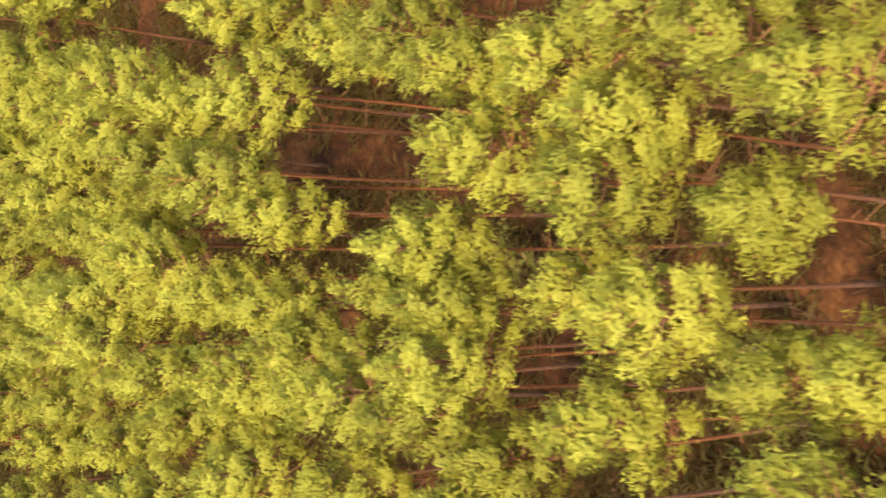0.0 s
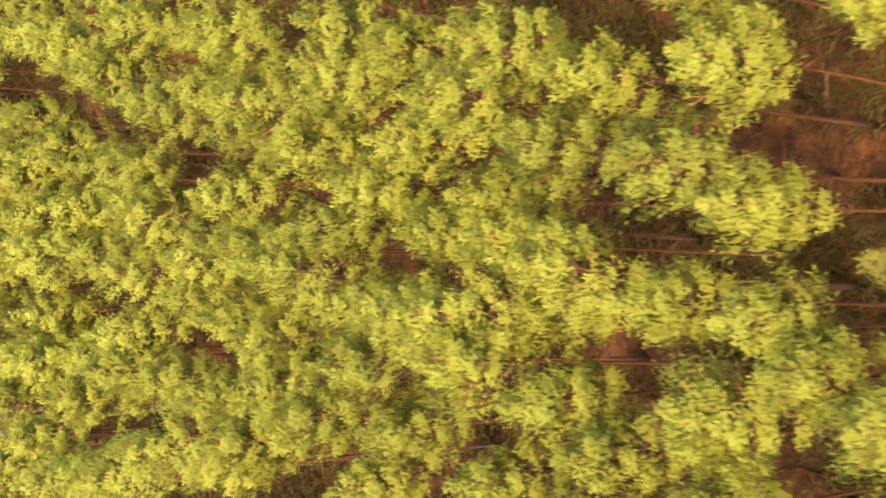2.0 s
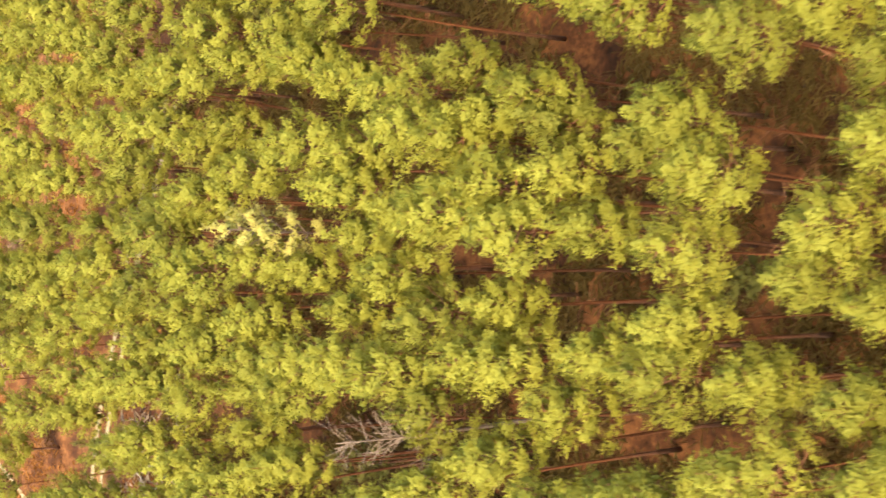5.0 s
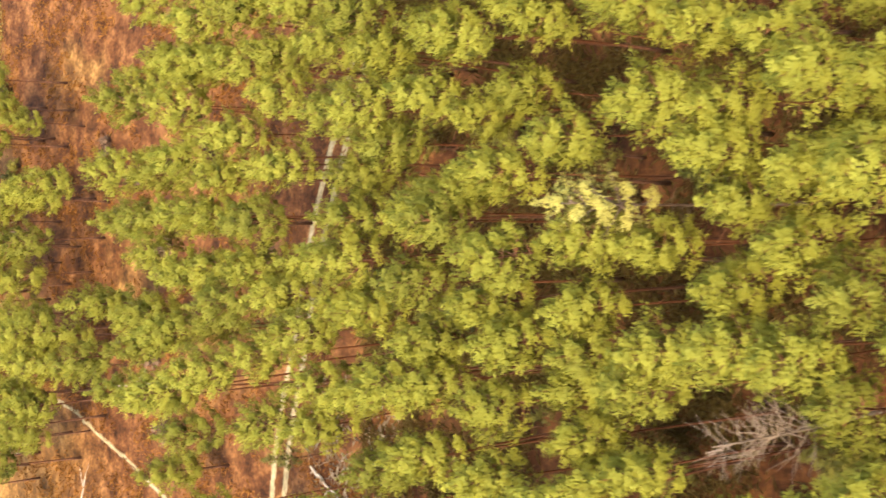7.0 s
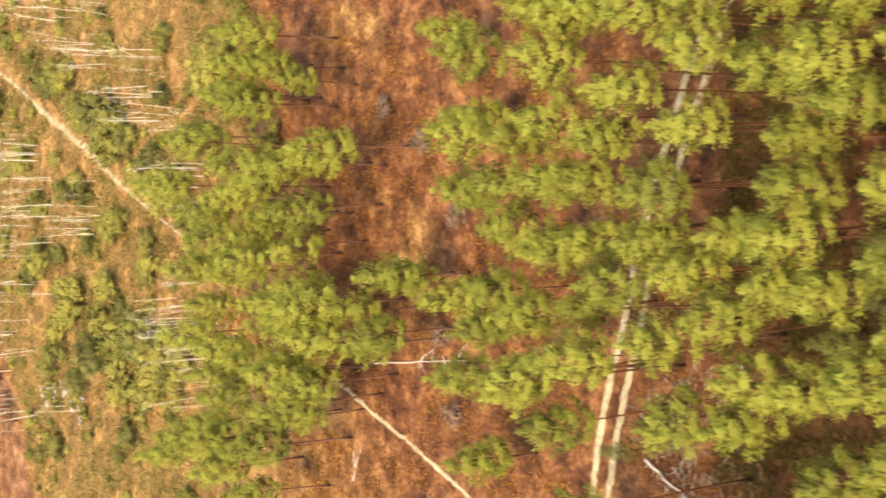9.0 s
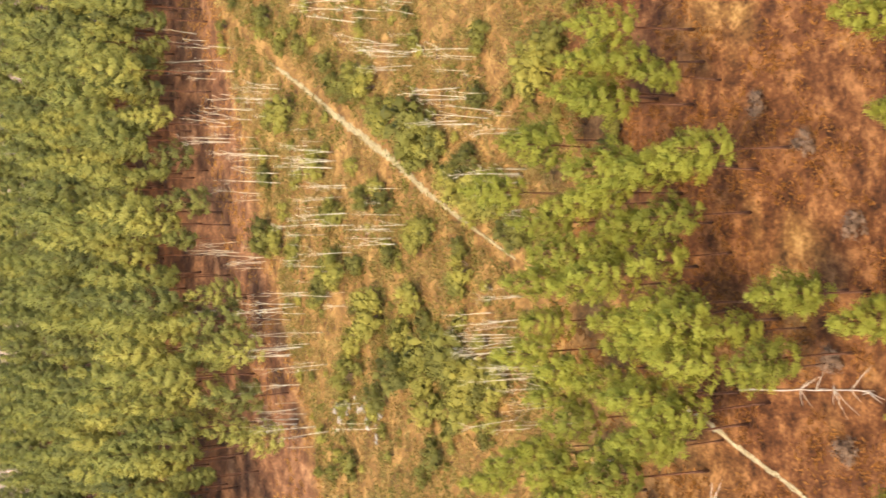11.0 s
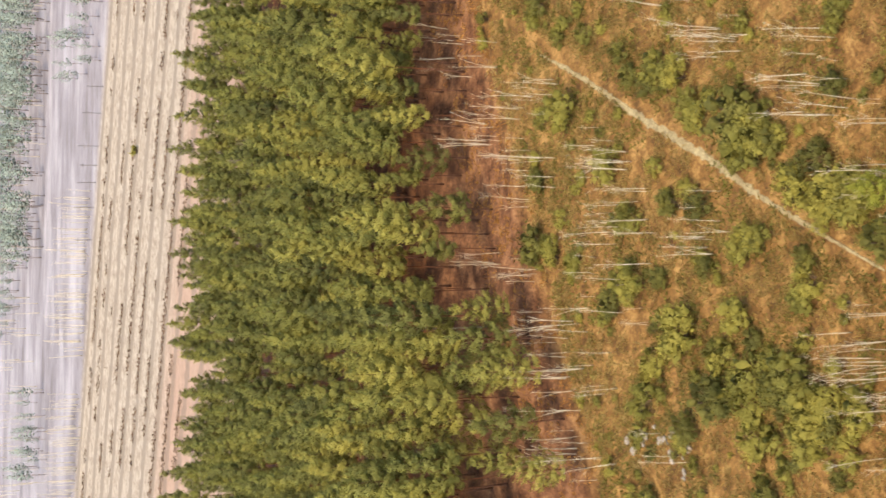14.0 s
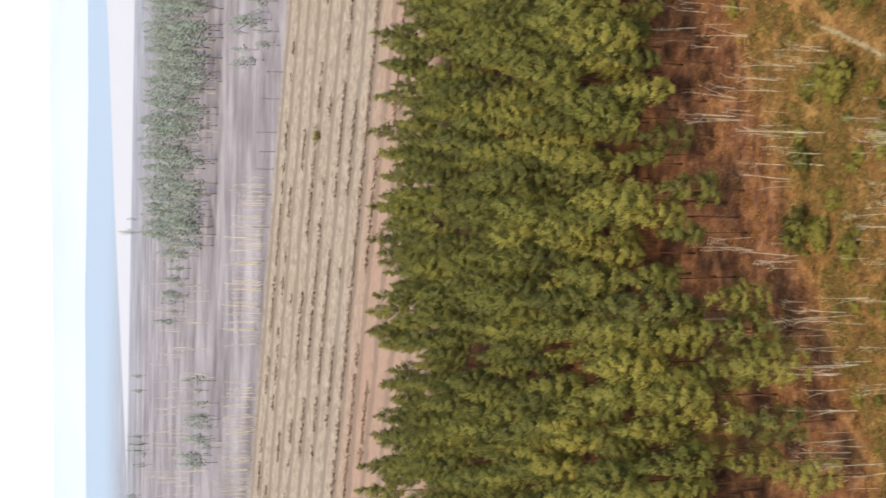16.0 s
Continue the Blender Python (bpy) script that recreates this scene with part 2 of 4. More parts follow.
def stem_at(stem, z):
    return np.stack([np.interp(z, stem[:, 2], stem[:, k]) for k in (0, 1)] + [np.asarray(z, float)], -1)


KNOT_V = np.array([(1, 0, 0), (0, 1, 0), (-1, 0, 0), (0, -1, 0), (0, 0, 1), (0, 0, -1)], float)
KNOT_F = np.array([(1, 0, 4), (2, 1, 4), (3, 2, 4), (0, 3, 4), (0, 1, 5), (1, 2, 5), (2, 3, 5), (3, 0, 5)])


def unit(v):
    return v / (np.linalg.norm(v, axis=-1, keepdims=True) + 1e-9)


def tassels(rng, hearts, outs, radius, count, leaf, flat=0.62, thin=0.25, bulge=None, core=0.5, stretch=1.2, own=0.6, comb=0.35):
    """Dense tufts of twigs at the branch ends: a lumpy heart each, ragged all over with short sprays.
    Gives corners, faces and soft normals that follow the tuft and the bulge of the whole crown."""
    n = len(hearts)
    outs = unit(outs)
    bulge = outs if bulge is None else unit(bulge)
    side = unit(np.cross(outs, [0, 0, 1.0]) + 1e-6)
    axes = np.stack([outs * stretch, side * 0.95, np.cross(side, outs) * flat], 1) * radius[:, None, None]
    lumps = KNOT_V[None] * rng.uniform(0.6, 1.4, (n, 6, 1)) * core
    hv = hearts[:, None] + np.einsum("npk,nkc->npc", lumps, axes)
    hf = (KNOT_F[None] + np.arange(n)[:, None, None] * 6).reshape(-1, 3)
    hn = unit(np.einsum("npk,nkc->npc", lumps, axes)) * 0.75 * own + bulge[:, None] * 0.7
    d = unit(rng.normal(size=(n, count, 3)) + [0.4, 0, 0.4])
    at = hearts[:, None] + np.einsum("npk,nkc->npc", d * rng.uniform(0.5, 1.12, (n, count, 1)), axes)
    nor = unit(np.einsum("npk,nkc->npc", d / [stretch, 0.95, flat], axes))
    m = n * count
    at, nor = at.reshape(m, 3), nor.reshape(m, 3)
    along = unit(np.cross(nor, rng.normal(size=(m, 3))))
    ways = along * 0.8 + nor * 0.5 + np.repeat(outs, count, 0) * comb + [0, 0, 0.35]
    faces = unit(nor * own + np.repeat(bulge, count, 0) * 0.7 + rng.normal(size=(m, 3)) * 0.16)
    ways -= faces * (ways * faces).sum(1, keepdims=True) * 0.65
    long = leaf * rng.uniform(0.5, 1.5, m)
    sv, sf = blades(rng, at - ways * long[:, None] * 0.3, ways, long, leaf * thin * rng.uniform(0.6, 1.4, m), faces)
    v, f = merged([(hv.reshape(-1, 3), hf), (sv, sf)])
    return v, f, unit(np.concatenate([hn.reshape(-1, 3), np.repeat(faces, 4, 0)]))


def whorled_crown(rng, stem, z0, z1, wide, point, tufts, size, count, leaf, rise, core):
    """A crown of rising branches in whorls, with a tuft at each end and smaller ones along it."""
    def girth(u):
        return wide * np.minimum(1, (u + 0.02) / 0.16) ** 0.5 * (1 - u) ** point

    u = (np.arange(tufts) + rng.uniform(0, 1, tufts)) / tufts
    u = 1 - (1 - u) ** 0.8
    a = np.arange(tufts) * 2.4 + rng.uniform(-0.6, 0.6, tufts)
    g = girth(u) * rng.uniform(0.7, 1.15, tufts)
    reach = g * np.where(np.arange(tufts) % 3 == 2, 0.5, 0.92)
    flatway = np.stack([np.cos(a), np.sin(a), 0 * a], 1)
    hearts = stem_at(stem, z0 + u * (z1 - z0 - 0.3)) + flatway * reach[:, None]
    hearts[:, 2] += rise * reach
    radius = size * rng.uniform(0.7, 1.25, tufts) * (0.55 + 0.45 * np.minimum(1, g / (wide * 0.6)))
    outs = flatway * (0.4 + g / wide)[:, None] + [0, 0, 0.45] + u[:, None] ** 3 * [0, 0, 0.9]
    bulge = flatway * (1.15 - u)[:, None] + np.stack([0 * u, 0 * u, u * 1.5 - 0.4], 1)
    return tassels(rng, hearts, outs, radius, count, leaf, bulge=bulge, core=core), list(zip(hearts, u))


OLD_WHORLS = ((0.0, 5, 0.95), (0.2, 6, 1.0), (0.38, 5, 0.84), (0.56, 5, 0.58), (0.73, 4, 0.33))
CONE_WHORLS = ((0.0, 5, 0.9), (0.14, 6, 1.0), (0.28, 5, 0.93), (0.42, 5, 0.78), (0.56, 5, 0.6), (0.7, 4, 0.42), (0.84, 4, 0.24))


def limbed_crown(rng, stem, z0, z1, wide, size, count, leaf, core, whorls=OLD_WHORLS, lifted=0.45):
    """The crown of an old pine: whorls of curved limbs, each a ragged finger of tufts, with air between them."""
    hearts, outs, bulges, sizes, limbs = [], [], [], [], []
    for u, n, far in whorls:
        turn = rng.uniform(0, 6.28)
        for k in range(n):
            a = turn + 6.283 * k / n + rng.uniform(-0.35, 0.35)
            o = stem_at(stem, z0 + (u + rng.uniform(-0.06, 0.06)) * (z1 - z0))
            reach = wide * far * rng.uniform(0.68, 1.2)
            out, lift = np.array([math.cos(a), math.sin(a), 0]), lifted + rng.uniform(0, 0.4) + 0.3 * u
            side = np.array([-out[1], out[0], 0])

            def along(s):
                return o + out * reach * s + [0, 0, reach * lift * s ** 1.6]

            limbs.append(tube([along(0), along(0.5), along(1.0)], [0.055, 0.036, 0.012], 3))
            steps = 5 if far > 0.8 else 4 if far > 0.5 else 2
            for j in range(steps):
                s = 1.0 - 0.62 * j / steps + rng.uniform(-0.05, 0.05)
                h = along(s) + side * (rng.uniform(0.12, 0.34) * (-1) ** j * reach * (1.15 - s * 0.6) if j else 0) + [0, 0, rng.uniform(-0.08, 0.16)]
                hearts.append(h)
                outs.append(out * 0.6 + side * rng.normal() * 0.3 + [0, 0, 0.75 + 0.4 * u])
                bulges.append(out * (0.45 + 0.75 * s) + side * rng.normal() * 0.2 + [0, 0, 0.2 + 0.7 * u + 0.25 * s])
                sizes.append(size * rng.uniform(0.75, 1.2) * (0.85 + 0.25 * math.sin(3 * s)))
                if j:
                    limbs.append(tube([along(s * 0.8), h], [0.025, 0.008], 3))
    for d in (0.0, 0.35, 0.7, 1.05):
        hearts.append(stem_at(stem, z1 - d) + rng.normal(size=3) * [0.12, 0.12, 0] * d)
        outs.append([0, 0.01, 1.0])
        bulges.append(rng.normal(size=3) * [0.3, 0.3, 0] + [0, 0, 1.0])
        sizes.append(size * (0.5 + 0.4 * d))
    crown = tassels(rng, np.array(hearts), np.array(outs), np.array(sizes), count, leaf, 0.75, 0.36, np.array(bulges), core, 1.5, 0.18, 0.8)
    return crown, limbs


def tall_pine_shape(seed, high, wide, size=0.44, count=40, leaf=0.22, core=0.4, bare=0.74, whorls=OLD_WHORLS, lifted=0.45):
    """A tall forest pine: a long bare stem, dead stubs and a short broad crown."""
    rng = np.random.default_rng(seed)
    stem = bent_stem(rng, high, 0.012)
    s = np.linspace(0, 1, len(stem))
    trunk = tube(stem - [0, 0, 0.15], 0.12 * (1 - s * 0.86) + 0.05 * np.exp(-s * 30), 7)
    crown, woods = limbed_crown(rng, stem, bare * high, high, wide, size, count, leaf, core, whorls, lifted)
    for k in range(8):  # dead branches below the crown
        o, a, r = stem_at(stem, rng.uniform(0.6, 1.1) * bare * high), rng.uniform(0, 6.28), rng.uniform(0.5, 1.5)
        way = np.array([math.cos(a), math.sin(a), 0.12])
        woods.append(tube([o, o + way * r * 0.55, o + way * r], [0.022, 0.016, 0.006], 3))
    return {"trunk": trunk, "branchwork": merged(woods), "crown": crown}


def pine_shape(seed, high=17.0, bare=0.55, wide=2.2, point=0.55, tufts=50, size=0.66, count=46, leaf=0.34, rise=0.25, core=0.5):
    """Trunk, branches and crown of a pine: a bare stem, rising branches and tufts of needles."""
    rng = np.random.default_rng(seed)
    stem = bent_stem(rng, high, 0.02)
    s = np.linspace(0, 1, len(stem))
    trunk = tube(stem - [0, 0, 0.15], 0.125 * (1 - s * 0.86) + 0.05 * np.exp(-s * 30), 7)
    crown, ends = whorled_crown(rng, stem, bare * high, high, wide, point, tufts, size, count, leaf, rise, core)
    woods = []
    for k in range(9):  # dead branches below the crown
        o, a, r = stem_at(stem, rng.uniform(0.65, 1.05) * bare * high), rng.uniform(0, 6.28), rng.uniform(0.5, 1.3)
        way = np.array([np.cos(a), np.sin(a), 0.15])
        woods.append(tube([o, o + way * r * 0.55, o + way * r], [0.04, 0.028, 0.01], 3))
    for h, u in ends:  # a branch to each tuft
        o = stem_at(stem, min(h[2] - 0.15 * wide, high * 0.97))
        woods.append(tube([o, o * 0.4 + h * 0.6 - [0, 0, 0.08], h], [0.05, 0.035, 0.012], 3))
    return {"trunk": trunk, "branchwork": merged(woods), "crown": crown}


def tree_thing(name, shape, mats, label, category, group):
    base = tagged(new(name), label, category, group)
    for key, (v, f, *soft) in shape.items():
        ob = part(key, v, f, mats[key], base, smooth=key != "branchwork", normals=soft[0] if soft else None)
        if key in ("branchwork", "crown", "foliage"):
            tagged(ob, kind="stuff")
    return base


class Grove:
    """Alike plants: some built shapes, set out as things of their own."""

    def __init__(self, name, shapes, mats, label, category, group):
        self.shapes, self.mats, self.spots = shapes, mats, []
        self.made, self.tags = {}, (name, label, category, group)

    def plant(self, k, x, y, size=1.0, turn=0.0, sink=0.0, lean=0.0, label=""):
        k %= len(self.shapes)
        m = pose(x, y, land(x, y) - sink, lean, 0, turn) @ Matrix.Scale(size, 4)
        self.spots.append((x, y))
        if k in self.made:
            ob = copy_thing(self.made[k], m)
        else:
            name, lab, cat, grp = self.tags
            ob = self.made[k] = tree_thing(name, self.shapes[k], self.mats, lab, cat, grp)
            ob.matrix_basis = m
        if label:
            tagged(ob, label)
        return ob


def massed(name, shapes, mats, spots, label, category):
    """Plants beyond counting, joined by material into one thing of kind stuff."""
    root = tagged(new(name), label, category, kind="stuff")
    for key, mat in mats.items():
        bits, softs = [], []
        for k, x, y, size, turn in spots:
            v, f, *soft = shapes[k % len(shapes)][key]
            c, s = math.cos(turn), math.sin(turn)
            rot = np.array([[c, -s, 0], [s, c, 0], [0, 0, 1]])
            bits.append((v @ rot.T * size + [x, y, land(x, y)], f))
            softs += [s @ rot.T for s in soft]
        part(key, *merged(bits), mat, root, smooth=True, normals=np.concatenate(softs) if softs else None)
    return root


# ---- the lie of the land ----
LAND_Y = [-200, 190, 230, 265, 300, 385, 530, 640, 900, 1500, 3000, 6000]
LAND_Z = [-2.8, -2.8, 0.2, 3.5, 6.6, 12, 23, 32, 44, 50, 54, 58]


def land(x, y):
    """The ground's height."""
    z = float(np.interp(y, LAND_Y, LAND_Z)) + 0.25 * noise.noise((x * 0.11, y * 0.11, 0)) * min(max((430 - y) / 30, 0), 1)
    return z - 0.02 * min(max(x + 15, -200), 200) * min(max((y - 150) / 100, 0), 1)


def build_ground():
    def steps(fine, lo, hi, ends):
        mid = np.arange(lo, hi, fine)
        grow = [fine]
        while sum(grow) < ends:
            grow.append(grow[-1] * 1.25)
        g = np.cumsum(grow)
        return mid, g
    mx, g = steps(1.6, -90, 60, 4000)
    xs = np.concatenate([mx[0] - g[::-1], mx, mx[-1] + g])
    my, g2 = steps(1.6, 20, 330, 4700)
    ys = np.concatenate([20 - steps(1.6, 0, 1, 600)[1][::-1], my, my[-1] + np.minimum(np.cumsum(np.full(260, 4.0) * np.geomspace(0.5, 12, 260)), 4600)])
    ys = np.unique(ys.round(3))
    gx, gy = np.meshgrid(xs, ys)
    z = np.array([[land(x, y) for x in xs] for y in ys])
    v = np.stack([gx, gy, z], -1).reshape(-1, 3)
    n = len(xs)
    i, j = np.meshgrid(np.arange(len(ys) - 1), np.arange(n - 1), indexing="ij")
    a = (i * n + j).ravel()
    f = np.concatenate([np.stack([a, a + 1, a + n + 1], 1), np.stack([a, a + n + 1, a + n], 1)])
    tagged(new("ground", mesh_of("ground", v, f, GROUND, True)), "forest floor of red needle litter, dry grass and stubble, with shade and haze painted in", "ground", kind="structure")


build_ground()

# ---- pine forest below the first stretch ----
rng = np.random.default_rng(7)
PINE_MATS = {"trunk": BARK, "branchwork": LIMB_BARK, "crown": NEEDLES}

def pine_set(count, leaf, core):
    return [tall_pine_shape(s, h, w * 0.92, 0.43, count, leaf, core) for s, h, w in ((1, 20.4, 1.75), (2, 20.9, 2.05), (3, 20.0, 1.6), (4, 20.6, 1.9), (5, 20.2, 1.7), (6, 21.0, 2.2))]


PINE_LABEL = "tall pine with a yellow-green crown and bare reddish trunk"
pines = Grove("pine_tree", pine_set(26, 0.27, 0.36), PINE_MATS, PINE_LABEL, "tree", "pines of the near forest")
fine_pines = Grove("pine_tree", pine_set(40, 0.21, 0.34), PINE_MATS, PINE_LABEL, "tree", "pines of the near forest")
YOUNG = [pine_shape(s, 10.5, 0.35, w, 0.8, 42, 0.58, 28) for s, w in ((21, 1.8), (22, 2.0), (23, 1.7))]
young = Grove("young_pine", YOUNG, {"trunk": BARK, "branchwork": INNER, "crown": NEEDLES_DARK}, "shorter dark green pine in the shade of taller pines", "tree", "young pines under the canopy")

# where the pines stand, stretch by stretch
CROWN_A = [
    (-3.3, 18.0), (4.0, 19.0), (-3.6, 20.5), (5.1, 21.7), (0.2, 21.9), (-2.7, 23.9), (3.0, 25.1), (-5.6, 25.6),
    (1.2, 26.2), (-1.6, 27.9), (4.6, 28.1), (-7.5, 30.6), (1.8, 31.7), (-2.8, 32.2), (4.7, 32.8), (-4.7, 32.9),
    (-0.8, 33.8), (-6.7, 34.0), (-2.5, 36.1), (6.1, 36.2), (-5.5, 40.5), (-4.2, 42.5), (-6.8, 42.8),
    (-0.2, 43.6), (4.1, 44.3), (-8.3, 44.8), (1.0, 45.6), (-9.0, 47.9), (3.7, 49.7), (-3.2, 50.1), (-7.3, 50.2),
    (1.5, 51.6), (-4.8, 51.9), (4.8, 53.0), (-2.0, 53.0), (-10.7, 53.7), (-6.9, 54.8), (-0.7, 55.1), (3.5, 55.8),
    (-1.8, 58.2), (-5.3, 58.9), (-9.8, 59.2), (1.3, 59.8), (-7.5, 61.3),
]
CROWN_B = [
    (-0.2, 61.8), (6.1, 62.1), (-4.8, 62.7), (4.0, 63.3), (-10.2, 63.6), (-2.0, 64.3), (-4.6, 65.4), (1.4, 65.5),
    (-9.3, 66.2), (3.7, 66.4), (-7.2, 67.8), (-12.0, 69.1), (-3.2, 69.2), (3.3, 69.6), (-6.8, 70.9), (-0.8, 71.2),
    (1.1, 71.5), (-3.6, 73.5), (4.0, 74.5), (-5.9, 74.6), (-13.3, 75.6), (-10.5, 76.6), (3.1, 77.8), (6.2, 78.2),
    (-5.2, 79.8), (-8.0, 80.1), (0.2, 80.9), (-10.7, 80.9), (-5.1, 85.7), (-12.5, 86.3), (-0.1, 87.7), (-5.1, 89.2),
    (1.4, 89.3), (-15.1, 90.5), (-3.2, 90.6), (-8.2, 91.1), (-10.7, 91.5), (1.0, 92.2), (-3.9, 93.5), (-0.6, 93.7),
    (-17.1, 93.9), (-14.8, 95.8), (-3.0, 95.9), (-0.1, 96.5), (-5.0, 97.4),
]
CROWN_C = [
    (-11.9, 97.4), (-9.0, 101.9), (-3.0, 102.0), (-0.8, 102.5), (2.3, 103.1), (-0.7, 105.5),
    (-7.3, 106.1), (-7.5, 109.9), (-19.2, 110.0), (-10.9, 110.3), (-13.0, 110.4), (-14.8, 111.3), (-1.8, 111.7), (3.7, 113.9),
    (-8.7, 114.6), (-12.8, 114.9), (-10.8, 116.9), (-16.4, 117.3), (-0.9, 118.7), (3.6, 119.0), (-4.2, 119.2), (-6.4, 119.5),
    (-15.6, 121.6), (-13.4, 121.8), (-6.2, 123.4), (-2.2, 125.8), (-20.6, 126.6), (2.7, 126.8), (-0.3, 127.5), (-11.5, 127.5),
    (-6.5, 129.0), (-8.9, 129.7), (-3.8, 130.1), (-16.7, 131.9), (-18.8, 133.4), (-13.2, 133.9), (-3.0, 136.7),
    (-11.4, 136.9), (1.5, 136.9), (4.1, 136.9), (-15.2, 139.1), (-3.1, 144.6),
]
CROWN_D = [
    (-16.6, 144.7), (4.3, 145.1), (4.2, 147.6), (-9.3, 152.3), (-3.3, 153.2), (2.2, 156.4), (-15.4, 156.7), (-3.2, 156.8),
    (-6.7, 157.6), (-19.9, 157.9), (-14.4, 158.9), (-11.8, 163.2),
]
BETWEEN_A = [
    (-6.7, 18.1), (-9.6, 19.7), (8.8, 20.2), (-10.5, 23.1), (6.4, 24.8), (-11.9, 28.1), (9.7, 30.9), (-13.1, 33.5),
    (9.1, 38.1), (-12.6, 38.9), (6.4, 40.1), (-14.8, 41.4), (8.1, 43.6), (-3.7, 46.5), (-16.2, 46.8), (7.3, 47.5),
    (-12.4, 49.5), (10.7, 50.4), (-14.4, 53.6), (-18.0, 55.5), (11.8, 55.6), (-17.9, 59.8), (12.4, 61.6), (-15.3, 62.3),
    (12.8, 65.0), (-17.0, 66.9), (-20.7, 66.9), (12.0, 70.1), (-17.8, 70.2), (-21.7, 71.0), (6.2, 71.3), (-20.3, 75.0),
    (9.6, 75.1), (-23.2, 77.9), (12.3, 78.4), (-15.4, 79.1), (7.2, 81.7), (13.6, 81.7), (-22.8, 81.9), (-16.2, 82.5),
    (4.6, 84.1), (-9.7, 84.3), (-20.0, 84.7), (9.4, 86.0), (-17.0, 86.4),
]
BETWEEN_B = [
    (14.0, 87.7), (6.2, 87.7), (7.3, 91.7), (-25.6, 92.4), (13.1, 92.9), (3.2, 94.9), (15.3, 95.8), (10.2, 95.9),
    (-19.3, 96.5), (-24.7, 96.7), (12.2, 98.5), (1.7, 98.9), (8.2, 99.0), (-28.1, 99.7), (-20.0, 100.7), (-12.3, 100.8),
    (-24.9, 101.2), (-21.8, 103.2), (-27.5, 103.3), (9.9, 104.1), (6.7, 104.4), (14.1, 104.8), (-12.7, 105.0), (-29.6, 106.6),
    (-18.4, 106.8), (9.3, 107.2), (-22.7, 107.6), (12.8, 107.7), (6.5, 109.3), (-26.5, 109.6), (15.9, 109.9), (-31.2, 110.9),
    (-24.2, 112.0), (13.6, 112.7), (9.0, 113.4), (-26.9, 113.6), (-20.9, 113.6), (-29.5, 115.1), (-4.2, 115.6), (13.7, 115.7),
    (0.7, 115.9), (6.1, 116.4), (-24.7, 116.5), (9.6, 116.6), (-20.5, 116.9),
]
BETWEEN_C = [
    (-30.7, 117.9), (15.0, 118.9), (8.8, 119.9), (-23.9, 120.1), (-28.1, 120.4), (12.0, 121.1), (0.3, 121.6), (-19.4, 121.8),
    (-25.7, 122.6), (4.6, 122.6), (-30.2, 123.0), (13.9, 124.0), (-15.9, 124.6), (-26.8, 125.6), (8.2, 125.9), (-31.9, 126.4),
    (15.2, 127.5), (5.4, 128.5), (-16.5, 128.7), (-24.9, 128.8), (11.1, 129.1), (-29.4, 130.5), (0.2, 131.2), (-11.8, 131.3),
    (4.1, 131.5), (10.4, 132.5), (-24.8, 132.7), (14.9, 133.4), (6.9, 133.8), (-31.7, 133.8), (-8.9, 134.8), 
    (-29.7, 136.0), (12.1, 136.5), (-19.1, 136.9), (8.9, 138.4), (-27.5, 138.9), (14.9, 139.2), (-9.9, 139.7), 
    (-6.6, 139.8), (-30.6, 139.8), (4.0, 140.0), (7.4, 141.1),
]
BETWEEN_D = [
    (-0.9, 141.9), (-11.9, 142.2), (13.7, 142.2), (10.9, 144.1), (-30.5, 144.1), (15.7, 144.4),
    (-9.8, 144.8), (-6.3, 145.1), (7.2, 146.0), (-13.6, 147.0), (-27.0, 147.0), (12.9, 147.8), (1.1, 147.9), (-21.2, 147.9),
    (9.9, 148.0), (-2.0, 148.1), (-10.5, 148.3), (-31.0, 148.9), (-6.6, 149.0), (-18.4, 150.6), (-15.0, 150.8), (4.9, 150.9),
    (-6.4, 153.0), (-19.8, 153.8), (9.3, 154.5), (-13.2, 154.6), (14.1, 156.1), (9.9, 157.6), (4.9, 159.1), (-9.3, 159.7),
    (15.3, 160.0), (-3.8, 160.2), (1.5, 160.8), (9.6, 162.1), (-15.5, 162.2), (5.7, 162.3), (-8.6, 163.2), (-19.4, 163.2),
    (-0.1, 163.5), (13.1, 163.7), (-3.1, 164.0), (4.1, 165.0), (-14.8, 165.2),
]
BETWEEN_E = [
    (7.8, 165.3), (-5.6, 165.7), (15.7, 166.4), (-9.1, 166.4), (-18.1, 166.8), (-2.8, 167.0),
]
SHADED_A = [
    (5.1, 24.7), (-4.7, 30.4), (-2.0, 43.6), (6.1, 44.3), (7.9, 45.3), (1.9, 62.7), (4.5, 72.7), (-9.5, 72.8),
    (-7.4, 77.3), (-12.1, 83.2), (-5.9, 83.6), (-6.9, 85.9), (-7.9, 89.7), (-25.6, 99.8), (-19.4, 103.1), (-18.9, 105.4),
    (-23.0, 106.1), (-5.6, 111.1), (-9.3, 111.6), (-4.0, 113.7), (-20.6, 114.8), (-2.6, 121.3), (-19.3, 128.0), (9.8, 129.5),
    (-20.7, 130.4), (-0.9, 131.4), (-12.9, 132.0), (5.2, 134.3), (-13.0, 136.2), (-16.0, 136.9), (-1.5, 139.0), (-19.3, 143.7),
    (-11.0, 144.1), (-31.4, 146.2), (2.6, 147.3), (-10.8, 151.6), (-11.5, 156.2), (-26.1, 156.7), (-31.1, 156.9), (14.8, 157.0),
    (-15.6, 160.3), (-10.5, 161.0), (13.6, 166.0), (-20.4, 166.5),
]
